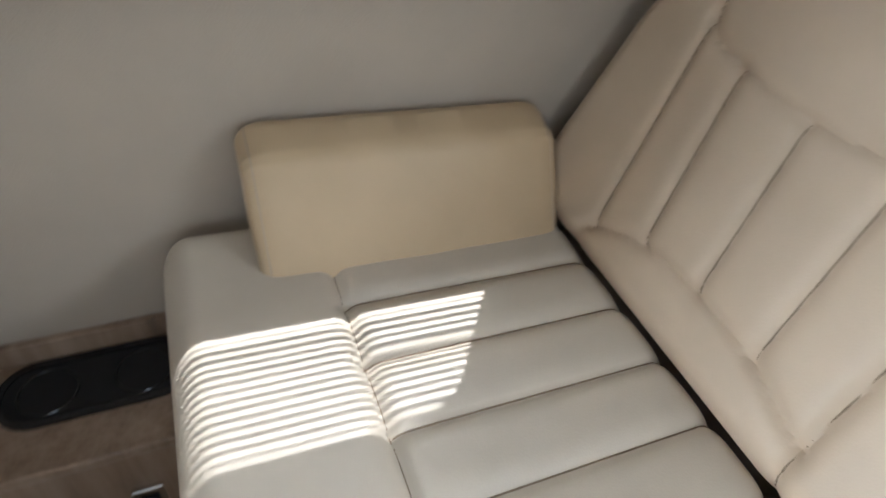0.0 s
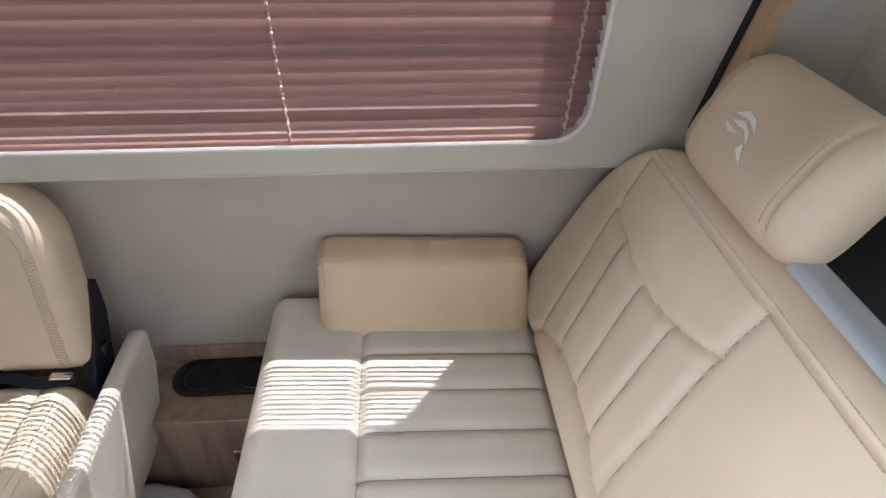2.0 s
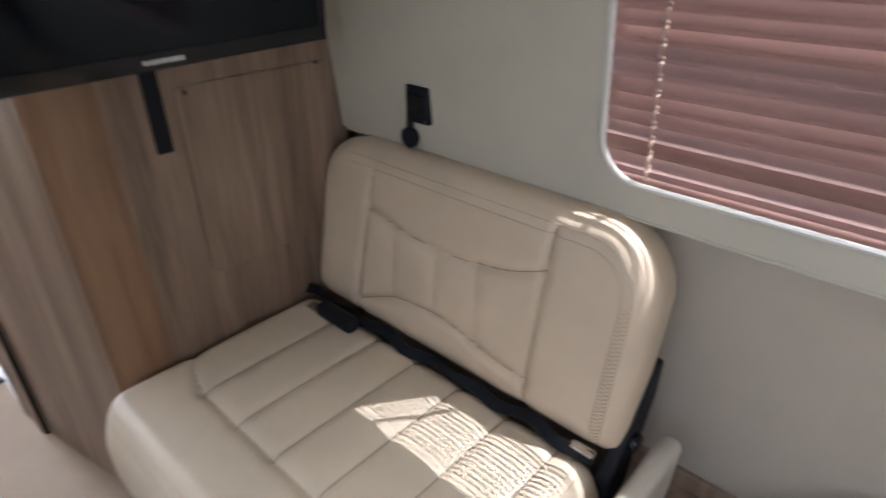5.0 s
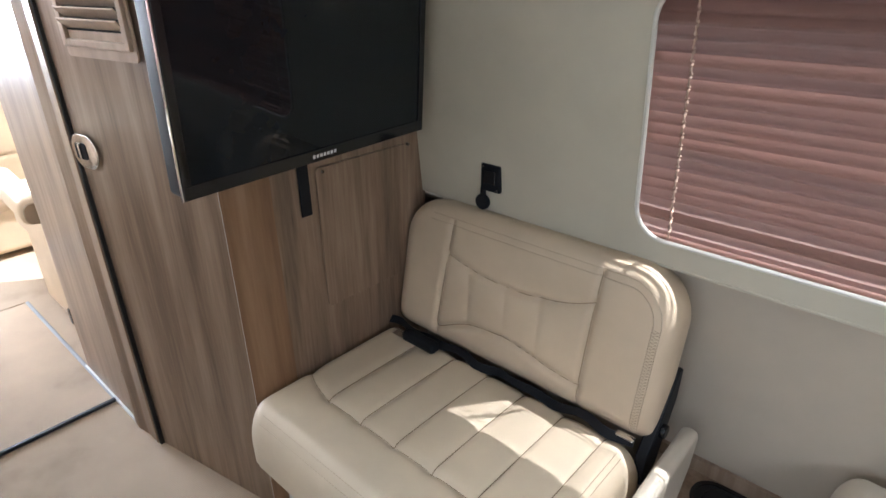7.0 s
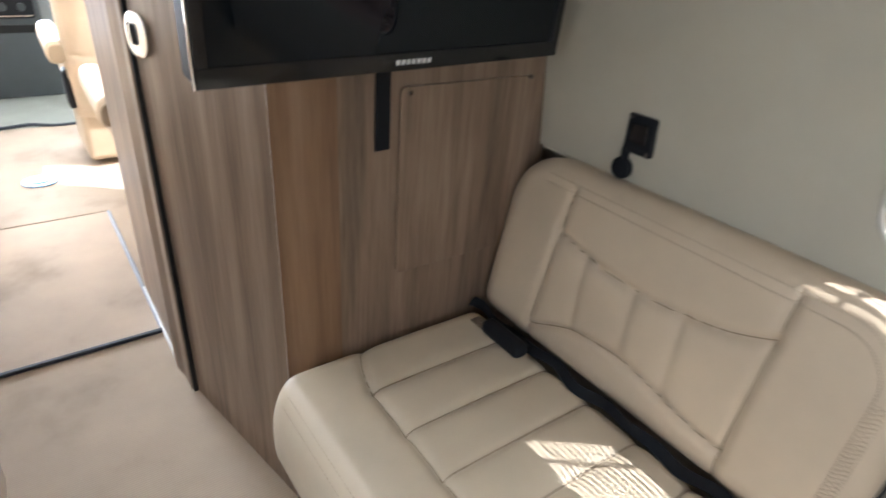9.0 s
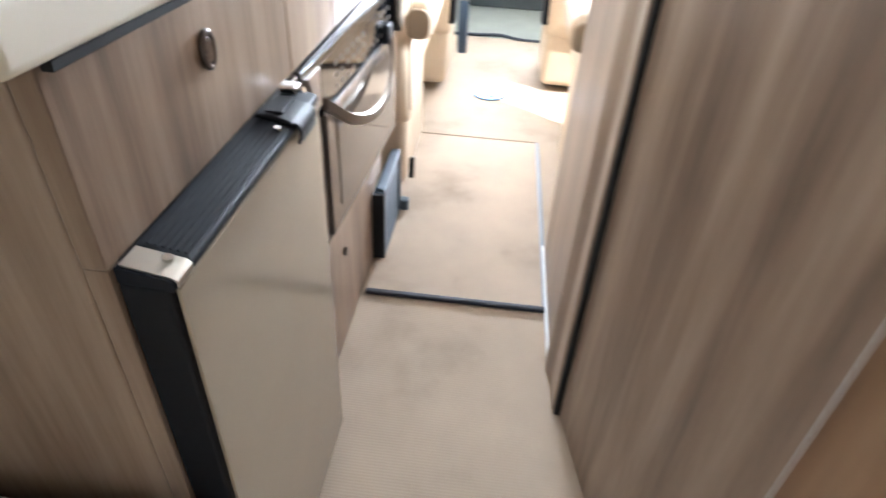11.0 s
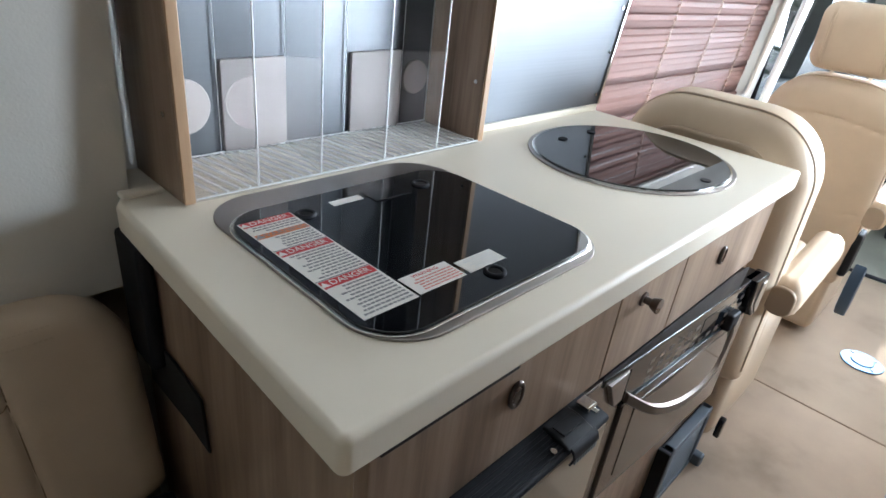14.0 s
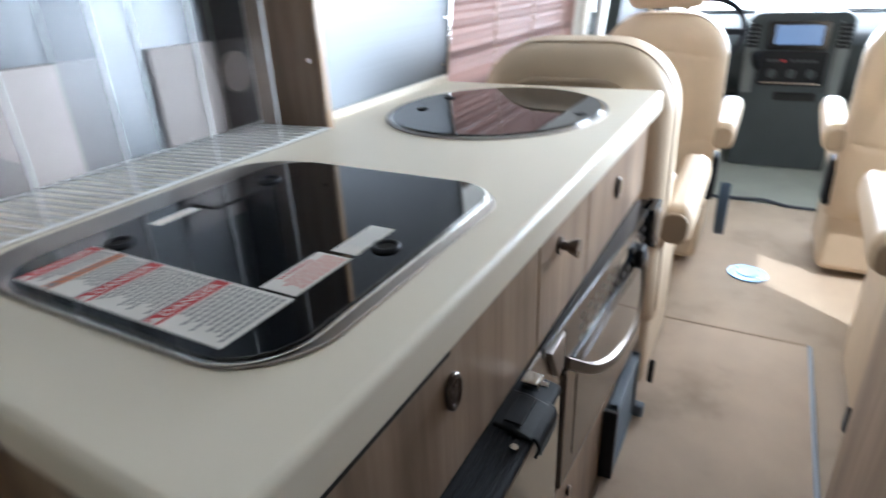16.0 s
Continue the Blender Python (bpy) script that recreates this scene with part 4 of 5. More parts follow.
# access panel on the face that carries the television
face_x = lambda y: -0.881 + 0.0245 * (y - 0.36)
fm = frame_matrix((face_x(0.68), 0.682, 0.746), (0.0245, 1, 0), (0, 0, 1), (1, -0.0245, 0))
panel = part("access_panel", prism(rounded(0.304, 0.362, 0.012, 5), -0.006, 0.003, fm, 0.001), WALNUT, bath)
part("cover_strip", prism(rounded(0.048, 0.362, 0.010, 5, -0.130, 0.0), 0.0032, 0.0062, fm, 0.001), WALNUT, panel)
for y, z in ((0.545, 0.917), (0.815, 0.925)):
    part("screw", cyl((face_x(y) + 0.001, y, z), (face_x(y) + 0.0085, y, z), 0.004, 10), NICKEL, panel)
# washroom door hardware on the aisle side
dirx = Vector((0.480, 0.086, 0)).normalized()
dn = Vector((dirx.y, -dirx.x, 0))
on_door = lambda d, z, off=0.0: Vector((-1.385, 0.222, 0)) + dirx * d + dn * off + Vector((0, 0, z))
lm = frame_matrix(on_door(0.020, 0.942, 0.0005), dirx, (0, 0, 1), dn)
latch = part("door_latch", prism(rounded(0.105, 0.085, 0.040, 8), 0.0, 0.006, lm, 0.002), CHROME, bath, "oval chrome door latch")
part("latch_well", prism(rounded(0.045, 0.040, 0.008, 4, -0.012, 0), 0.0062, 0.0075, lm), BLACK, latch)
part("latch_bar", prism(rounded(0.006, 0.040, 0.002, 3, -0.010, 0), 0.007, 0.013, lm, 0.001), CHROME, latch)
vm = frame_matrix(on_door(0.195, 1.396, 0.0005), dirx, (0, 0, 1), dn)
vent = part("louvre_vent", prism(rounded(0.256, 0.46, 0.01, 3), 0.0, 0.004, vm), LOUVRE, bath, "tan slatted ventilation louvre")
part("vent_back", prism(rounded(0.22, 0.37, 0.004, 2, 0, 0.01), 0.004, 0.0048, vm), DARK, vent)
sl = box(-0.108, -0.016, 0.0, 0.108, 0.016, 0.004, 0.001, 1)
sl.transform(Matrix.Rotation(radians(46), 4, "X"))
sme = bpy.data.meshes.new("louvre_slat")
sl.to_mesh(sme)
sl.free()
sme.materials.append(LOUVRE)
for i in range(16):
    s = new("louvre_slat", sme)
    place(s, vent, Vector((0, 0, 0)))
    s.matrix_basis = vm @ Matrix.Translation((0, -0.160 + 0.0222 * i, 0.010))
for q in (-1, 1):
    part("vent_frame", prism([(q * 0.113 - 0.008, -0.205), (q * 0.113 + 0.008, -0.205), (q * 0.113 + 0.008, 0.205), (q * 0.113 - 0.008, 0.205)], 0.004, 0.014, vm, 0.002), LOUVRE, vent)
    part("vent_frame", prism([(-0.12, q * 0.2 - 0.008), (0.12, q * 0.2 - 0.008), (0.12, q * 0.2 + 0.008), (-0.12, q * 0.2 + 0.008)], 0.004, 0.0135, vm, 0.002), LOUVRE, vent)

tv = thing("television", (-0.86, 0.50, 0.91), "black flat television on the walnut cabinet, switched off", "television")
tm = frame_matrix((-0.759, 0.481, 1.161), (-0.058, 0.971, 0), (0.068, 0, 0.966), (0.968, 0.058, -0.068))
part("case", prism(rounded(0.635, 0.372, 0.012, 4), -0.042, 0.0, tm, 0.004), BLACK, tv)
bz = bmesh.new()
for x0, y0, x1, y1 in ((-0.3165, -0.186, 0.3165, -0.160), (-0.3165, 0.170, 0.3165, 0.186), (-0.3165, -0.160, -0.300, 0.170), (0.300, -0.160, 0.3165, 0.170)):
    prism([(x0, y0), (x1, y0), (x1, y1), (x0, y1)], 0.0, 0.005, tm, 0.0015, bm=bz)
part("bezel", bz, BLACK_GLOSS, tv)
part("screen", prism([(-0.300, -0.160), (0.300, -0.160), (0.300, 0.170), (-0.300, 0.170)], 0.0, 0.0015, tm), SCREEN, tv)
part("edge_trim", prism([(-0.3195, -0.186), (-0.3175, -0.186), (-0.3175, 0.186), (-0.3195, 0.186)], -0.002, 0.003, tm), CHROME, tv, "thin silver edge line")
lg = bmesh.new()
for i in range(7):
    prism([(-0.032 + 0.0095 * i, -0.177), (-0.0255 + 0.0095 * i, -0.177), (-0.0255 + 0.0095 * i, -0.170), (-0.032 + 0.0095 * i, -0.170)], 0.005, 0.0054, tm, bm=lg)
part("maker_mark", lg, WHITE, tv, "small pale maker mark")
part("wall_mount", box(-0.880, 0.40, 1.08, -0.795, 0.60, 1.25, 0.006), BLACK, tv)
part("strap", box(-0.875, 0.479, 0.823, -0.869, 0.507, 1.09, 0.002), BLACK, tv, "black hanging strap")
sb = thing("speaker_bar", (-0.85, 0.83, 1.08), "black bracket beside the television", "bracket")
part("body", box(-0.868, 0.812, 1.080, -0.835, 0.845, 1.22, 0.006), BLACK, sb)

# ---- galley ----
gal = thing("galley_cabinet", (-1.45, -0.52, 0.0), "walnut laminate galley cabinet with drawers and appliances", "cabinet")
part("end_panel", box(-0.914, -0.800, 0.0, -0.8955, -0.2845, 0.869, 0.003), WALNUT, gal)
part("carcass", box(-1.995, -0.875, 0.0, -0.914, -0.300, 0.869, 0.0), WALNUT, gal)
part("front_rail", box(-1.985, -0.300, 0.700, -0.915, -0.283, 0.869, 0.0), WALNUT, gal)
part("edge_strip", box(-0.9125, -0.284, 0.0, -0.8970, -0.264, 0.707, 0.001), WALNUT, gal)


def drawer_front(x0, x1, z0, z1, label=""):
    return part("drawer_front", box(x0, -0.283, z0, x1, -0.262, z1, 0.002), WALNUT, gal, label)


def ring_lock(parent, x, z):
    y = -0.262
    t = []
    for a in range(24):
        s = a / 24 * 6.28318
        t.append((x + 0.0105 * math.cos(s), y + 0.003, z + 0.0165 * math.sin(s)))
    part("lock_ring", tube(t, 0.0034, 8, closed=True), NICKEL, parent, "oval nickel push lock")
    part("lock_button", prism(rounded(0.0145, 0.0255, 0.007, 6), 0.0, 0.005, frame_matrix((x, y, z), (1, 0, 0), (0, 0, 1), (0, 1, 0)), 0.002), NICKEL, parent)


d = drawer_front(-1.3385, -0.8945, 0.709, 0.8685)
ring_lock(d, -1.110, 0.812)
d = drawer_front(-1.5555, -1.3415, 0.709, 0.8685)
kn = cyl((-1.415, -0.262, 0.826), (-1.415, -0.246, 0.826), 0.006, 14)
cyl((-1.415, -0.264, 0.826), (-1.415, -0.259, 0.826), 0.012, 18, bm=kn, bevel=0.001)
cyl((-1.415, -0.249, 0.826), (-1.415, -0.235, 0.826), 0.008, 18, 0.0135, bm=kn, bevel=0.002)
part("knob", kn, NICKEL, d, "turned nickel knob")
d = drawer_front(-1.995, -1.5585, 0.709, 0.8685)
ring_lock(d, -1.735, 0.802)
kick = part("kick_panel", box(-1.99, -0.300, 0.0, -1.33, -0.272, 0.353, 0.002), WALNUT, gal)
part("kick_lock", cyl((-1.571, -0.272, 0.236), (-1.571, -0.264, 0.236), 0.010, 16, bevel=0.002), NICKEL, kick)
part("under_trim", box(-1.096, -0.2615, 0.862, -0.900, -0.253, 0.8695, 0.001), DARK, gal, "dark strip under the worktop")
# No hollow is cut; a black plate paints the recess's shade.
part("end_recess_shade", prism([(-0.788, 0.595), (-0.665, 0.597), (-0.596, 0.588), (-0.606, 0.678), (-0.684, 0.693), (-0.788, 0.690)], 0.0, 0.004, frame_matrix((-0.894, 0, 0), (0, 1, 0), (0, 0, 1), (1, 0, 0)), 0.001), DARK, gal, "black plate for the shade of a recess in the end panel")
part("cable_cover", box(-0.894, -0.800, 0.66, -0.872, -0.717, 0.866, 0.008, 3), BLACK, gal, "black cover under the worktop corner")

wt = thing("worktop", (-1.43, -0.5, 0.875), "cream solid-surface galley worktop with rounded edges", "worktop")
part("slab", prism([(-0.864 + 0.011 * math.cos(a), -0.258 + 0.011 * math.sin(a)) for a in np.linspace(1.5708, 0, 6)] + [(-0.872, -0.765), (-0.886, -0.790), (-0.904, -0.790), (-0.904, -0.880), (-2.052, -0.880)] + [(-2.041 - 0.011 * math.cos(a), -0.258 + 0.011 * math.sin(a)) for a in np.linspace(0, 1.5708, 6)], 0.870, 0.915, None, 0.0085, 4), COUNTER, wt)
part("upstand_end", box(-0.938, -0.790, 0.912, -0.882, -0.768, 0.9215, 0.004, 3), COUNTER, wt)
part("upstand", box(-2.052, -0.775, 0.913, -1.547, -0.757, 0.930, 0.004), COUNTER, wt)

# cooktop
cook = thing("cooktop", (-1.15, -0.47, 0.915), "built-in gas cooktop under a black glass lid with warning labels", "cooktop")
part("rim", prism(rounded(0.408, 0.404, 0.077, 10, -1.149, -0.500), 0.915, 0.9175, None, 0.002, 3), RIM_STEEL, cook)
part("inner_rim", prism(rounded(0.406, 0.340, 0.062, 10, -1.149, -0.479), 0.9175, 0.9192, None, 0.001), CHROME, cook)
lid = part("glass_lid", prism(rounded(0.397, 0.331, 0.058, 10, -1.149, -0.479), 0.9190, 0.9215, None, 0.001), BLACK_GLASS, cook)
LZ = 0.9217


def slab(parent, name, x0, y0, x1, y1, z, mat, label=""):
    return part(name, box(x0, y0, z, x1, y1, z + 0.0004, 0), mat, parent, label, smooth=False)


def words(parent, text, x, y, z, size, mat, turn=180.0):
    """Flat printed words, read from the aisle side of the counter."""
    cu = bpy.data.curves.new("words", "FONT")
    cu.body, cu.size, cu.extrude, cu.align_x, cu.align_y = text, size, 0.0001, "CENTER", "CENTER"
    tmp = new("words_tmp", cu)
    me = bpy.data.meshes.new_from_object(tmp)
    bpy.data.objects.remove(tmp)
    me.transform(Matrix.Translation((x, y, z)) @ Matrix.Rotation(radians(turn), 4, "Z"))
    return link("heading_text", me, mat, parent, smooth=False)


def bars(parent, name, x0, y0, x1, y1, rows, z, mat, seed=1):
    """Lines of small print as plain bars; the rows run along x, the first row at y0."""
    rng = random.Random(seed)
    bm = bmesh.new()
    step = (y1 - y0) / rows
    for i in range(rows):
        x = x0
        end = x0 + (x1 - x0) * rng.uniform(0.72, 1.0)
        while (end - x) * (1 if x1 > x0 else -1) > 0.002:
            w = rng.uniform(0.003, 0.008) * (1 if x1 > x0 else -1)
            w = w if abs(w) < abs(end - x) else end - x
            box(x, y0 + step * (i + 0.22), z, x + w, y0 + step * (i + 0.66), z + 0.0003, 0, bm=bm)
            x += w + 0.0014 * (1 if x1 > x0 else -1)
    return part(name, bm, mat, parent, smooth=False)


lab = slab(lid, "warning_label", -1.036, -0.612, -0.961, -0.358, LZ, PAPER, "white label with red danger headings")
z1 = LZ + 0.0005
for y0, y1, mat, text in ((-0.611, -0.597, RED, "DANGER"), (-0.573, -0.562, ORANGE, "WARNING"), (-0.525, -0.510, RED, "DANGER"), (-0.441, -0.426, RED, "DANGER")):
    slab(lab, "heading_band", -1.034, y0, -0.963, y1, z1, mat)
    words(lab, text, -1.001, (y0 + y1) / 2, z1 + 0.0005, 0.0135, PAPER if mat == RED else INK)
    tri = bmesh.new()
    ym = (y0 + y1) / 2
    tri.faces.new([tri.verts.new((-0.9665 + dx, ym + dy, z1 + 0.0007)) for dx, dy in ((0.0, -0.005), (0.006, 0.005), (-0.006, 0.005))])
    part("warning_sign", tri, PAPER if mat == RED else INK, lab, smooth=False)
for n, (y0, y1) in enumerate(((-0.595, -0.576), (-0.560, -0.529), (-0.508, -0.445), (-0.424, -0.361))):
    bars(lab, "small_print", -1.032, y0, -0.967, y1, max(2, int((y1 - y0) / 0.0062)), z1, INK, n)
slab(lab, "label_rule", -1.0355, -0.5275, -0.9615, -0.5262, z1, INK)
slab(lab, "label_rule", -1.0355, -0.4435, -0.9615, -0.4422, z1, INK)
l2 = slab(lid, "warning_label", -1.114, -0.398, -1.040, -0.360, LZ, PAPER, "white label with red print")
words(l2, "WARNING", -1.077, -0.392, z1, 0.0085, RED)
bars(l2, "small_print", -1.111, -0.387, -1.044, -0.362, 5, z1, PINK_INK, 11)
l3 = slab(lid, "rating_label", -1.186, -0.388, -1.121, -0.360, LZ, PAPER, "pale rating label")
bars(l3, "small_print", -1.183, -0.386, -1.125, -0.362, 6, z1, WHITE, 12)
l4 = slab(lid, "rating_label", -1.150, -0.612, -1.098, -0.597, LZ, PAPER)
for x, y in ((-1.050, -0.595), (-1.1475, -0.345), (-1.261, -0.596)):
    gr = tube([(x + 0.0115 * math.cos(a / 20 * 6.28318), y + 0.0115 * math.sin(a / 20 * 6.28318), LZ + 0.0005) for a in range(20)], 0.003, 8, closed=True)
    gp = part("grommet", gr, BLACK, lid)
    part("grommet_hole", cyl((x, y, LZ - 0.0005), (x, y, LZ + 0.0006), 0.0095, 18), DARK, gp)
part("hinge_plate", box(-1.225, -0.622, LZ, -1.158, -0.578, LZ + 0.002, 0.001), BLACK_GLOSS, lid)

# sink with a lens-shaped glass lid
snk = thing("sink", (-1.74, -0.47, 0.915), "oval steel sink under a dark glass lid", "sink")


def lens(k):
    """Round outline of the sink, k metres larger all round."""
    return [(-1.766 + (0.226 + k) * math.cos(i / 72 * 6.28318), -0.501 + (0.202 + k) * math.sin(i / 72 * 6.28318)) for i in range(72)]


part("rim", prism(lens(0.0), 0.915, 0.9175, None, 0.002, 3), RIM_STEEL, snk)
part("inner_rim", prism(lens(-0.008), 0.9175, 0.9190, None, 0.001, 2), CHROME, snk)
slid = part("glass_lid", prism(lens(-0.012), 0.9180, 0.9210, None, 0.001), BLACK_GLASS, snk)
cut = [p for p in lens(-0.0135) if p[1] > -0.372]
part("tip_plate", prism(cut, 0.9211, 0.9214), STEEL, slid, "bare steel segment of the sink lid")
for x, y in ((-1.748, -0.336), (-1.708, -0.630), (-1.820, -0.630)):
    part("grommet", cyl((x, y, 0.9212), (x, y, 0.9235), 0.010, 18, bevel=0.001), BLACK, slid)

# brushed steel splashback and the niche with its clear folding screen
spl = thing("splashback", (-1.5, -0.81, 0.93), "brushed steel splashback behind the worktop", "splashback")
part("sheet", prism([(-1.547, 0.930), (-2.052, 0.930), (-2.176, 1.62), (-1.547, 1.62)], 0.764, 0.883, FLAT), STEEL, spl)
part("end_trim", prism([(-2.052, 0.930), (-2.062, 0.930), (-2.186, 1.62), (-2.176, 1.62)], 0.758, 0.883, FLAT, 0.002), CHROME, spl)
for z in (0.955, 1.06, 1.165, 1.27):
    part("rivet", cyl((-2.036 - 0.18 * (z - 0.93), -0.764, z), (-2.036 - 0.18 * (z - 0.93), -0.761, z), 0.004, 12), CHROME, spl)
part("niche_sheet", box(-1.529, -0.883, 0.916, -0.955, -0.870, 1.62, 0.0005), STEEL, spl)
sh = thing("spice_niche", (-1.22, -0.75, 0.915), "walnut framed niche with clear upright partitions", "shelf")
for x0, x1, yf in ((-0.955, -0.939, -0.709), (-1.546, -1.530, -0.715)):
    pst = part("post", box(x0, -0.869, 0.916, x1, yf - 0.005, 1.62, 0.002), WALNUT, sh)
    part("post_edge", box(x0 + 0.0005, yf - 0.005, 0.916, x1 - 0.0005, yf, 1.62, 0.0015), OAK, pst, "light oak front edge")
part("niche_top", box(-1.530, -0.869, 1.60, -0.955, -0.715, 1.625, 0.003), WALNUT, sh)
for x, y, s in ((-0.939, -0.745, 1), (-1.530, -0.738, 1)):
    part("screw", cyl((x, y, 1.03), (x + 0.002 * s, y, 1.03), 0.004, 12), CHROME, sh)
# ribbed clear tray at the bottom
tr_ = part("tray", box(-1.528, -0.868, 0.9155, -0.957, -0.712, 0.9195, 0.001), TRAY, sh, "clear ribbed plastic tray")
rme = bpy.data.meshes.new("tray_rib")
rb = box(-0.0022, -0.074, 0.0, 0.0022, 0.074, 0.0036, 0.0009, 2)
rb.transform(Matrix.Rotation(radians(9), 4, "Z"))
rb.to_mesh(rme)
rb.free()
rme.materials.append(RIB)
for i in range(32):
    s = new("tray_rib", rme)
    place(s, tr_, Vector((0, 0, 0)))
    s.matrix_basis = Matrix.Translation((-0.975 - 0.0172 * i, -0.790, 0.9193))
part("tray_edge", cyl((-0.957, -0.713, 0.920), (-1.528, -0.713, 0.920), 0.0014, 8), WHITE, tr_)
part("tray_edge", cyl((-0.957, -0.866, 0.921), (-1.528, -0.866, 0.921), 0.0016, 8), WHITE, tr_)
# clear upright partitions; white rods paint the glint along their edges
for xf, xb in ((-1.049, -1.070), (-1.158, -1.190), (-1.287, -1.314), (-1.414, -1.450)):
    run = Vector((xf - xb, 0.153, 0)).normalized()
    m = frame_matrix((xb, -0.866, 0.921), run, (0, 0, 1), (run.y, -run.x, 0))
    pn = part("clear_partition", prism([(0.0, 0.0), (0.155, 0.0), (0.155, 0.675), (0.0, 0.675)], -0.0012, 0.0012, m), ACRYLIC, sh)
    pn.visible_shadow = False
    for off in (0.001, 0.154):
        a = m @ Vector((off, 0.0, 0.0))
        b = m @ Vector((off, 0.674, 0.0))
        part("partition_edge_glint", cyl(a, b, 0.0013, 8), WHITE, pn)
for x0, x1, z1_ in ((-1.190, -1.076, 1.068), (-1.447, -1.326, 1.069)):
    p = part("cover_plate", prism(rounded(abs(x1 - x0), z1_ - 0.9215, 0.004, 3), 0.0, 0.008, frame_matrix(((x0 + x1) / 2, -0.8698, (z1_ + 0.9215) / 2), (-1, 0, 0), (0, 0, 1), (0, 1, 0)), 0.002), PLATE, sh, "plain taupe cover plate")
for x, z, r in ((-1.014, 1.000, 0.043), (-1.490, 1.014, 0.034)):
    part("round_cover", cyl((x, -0.870, z), (x, -0.864, z), r, 32, bevel=0.002), PLATE, sh)

# fridge
fr = thing("fridge", (-1.1, -0.25, 0.02), "under-counter fridge with glossy brown door and black frame", "fridge")
part("cabinet_frame", box(-1.445, -0.299, 0.355, -1.300, -0.258, 0.704, 0.003), OVEN_FACE, fr)
part("cabinet_frame", box(-1.305, -0.299, 0.012, -0.905, -0.262, 0.704, 0.003), BLACK, fr)
door = part("door", box(-1.298, -0.262, 0.018, -0.899, -0.2195, 0.694, 0.004), BLACK, fr)
part("door_panel", box(-1.294, -0.2195, 0.026, -0.907, -0.2155, 0.688, 0.001), BROWN_PANEL, door, "glossy brown door panel")
part("door_top_strip", prism([(-0.2615, 0.694), (-0.2165, 0.690), (-0.2150, 0.693), (-0.2150, 0.698), (-0.2185, 0.7012), (-0.256, 0.7085), (-0.2615, 0.7085)], -1.296, -0.932, frame_matrix((0, 0, 0), (0, 1, 0), (0, 0, 1), (1, 0, 0)), 0.0008), VENT_STRIP, door)
ribs = bmesh.new()
for i in range(6):
    q = i / 5
    y, z = -0.2525 + q * 0.031, 0.7082 - q * 0.0060
    tube([(-1.19, y, z), (-0.936, y, z)], 0.0016, 6, bm=ribs)
part("strip_ribs", ribs, VENT_STRIP, door)
TX = frame_matrix((0, 0, 0), (0, 1, 0), (0, 0, 1), (1, 0, 0))
part("strip_end", prism([(-0.2615, 0.694), (-0.2165, 0.690), (-0.2150, 0.693), (-0.2150, 0.698), (-0.2185, 0.7012), (-0.256, 0.7085), (-0.2615, 0.7085)], -0.932, -0.900, TX, 0.0008), VENT_STRIP, door)
clip = part("corner_clip", prism([(-0.258, 0.7088), (-0.2175, 0.7010), (-0.2142, 0.6985), (-0.2142, 0.694), (-0.2128, 0.694), (-0.2128, 0.6995), (-0.2170, 0.7030), (-0.258, 0.7110)], -0.929, -0.903, TX, 0.0005), CLIP, door, "bright metal corner clip")
part("clip_screw", cyl((-0.922, -0.229, 0.7035), (-0.922, -0.2282, 0.7085), 0.0045, 12), CHROME, clip)
hnd = part("latch_body", prism([(-0.258, 0.707), (-0.220, 0.7005), (-0.214, 0.703), (-0.216, 0.707), (-0.240, 0.7135), (-0.258, 0.7135)], -1.252, -1.190, TX, 0.003), BLACK, fr, "black door latch")
part("latch_lip", prism([(-0.219, 0.7065), (-0.209, 0.702), (-0.205, 0.692), (-0.2095, 0.676), (-0.2125, 0.677), (-0.2085, 0.691), (-0.212, 0.698), (-0.219, 0.702)], -1.256, -1.196, TX, 0.001), BLACK, hnd)
lb = bmesh.new()
for i in range(8):
    box(-1.252 + 0.0068 * i, -0.2105, 0.680, -1.2475 + 0.0068 * i, -0.2055, 0.690, 0, bm=lb)
part("latch_mark", lb, DASH_LIGHT, hnd, "raised maker mark", smooth=False)
part("latch_plate", box(-1.244, -0.248, 0.7115, -1.198, -0.228, 0.7155, 0.001), BLACK, hnd)
part("latch_hook", box(-1.284, -0.254, 0.708, -1.262, -0.232, 0.721, 0.003), CHROME, hnd, "bright steel catch")
part("latch_hook_pin", cyl((-1.273, -0.233, 0.714), (-1.273, -0.224, 0.714), 0.004, 12), CHROME, hnd)
part("latch_keeper", prism([(-1.364, 0.692), (-1.424, 0.692), (-1.424, 0.632), (-1.400, 0.630)], 0.249, 0.262, FLAT, 0.002), RIM_STEEL, fr)
part("latch_screw", cyl((-1.172, -0.226, 0.702), (-1.172, -0.2255, 0.7085), 0.0045, 10), CHROME, door)

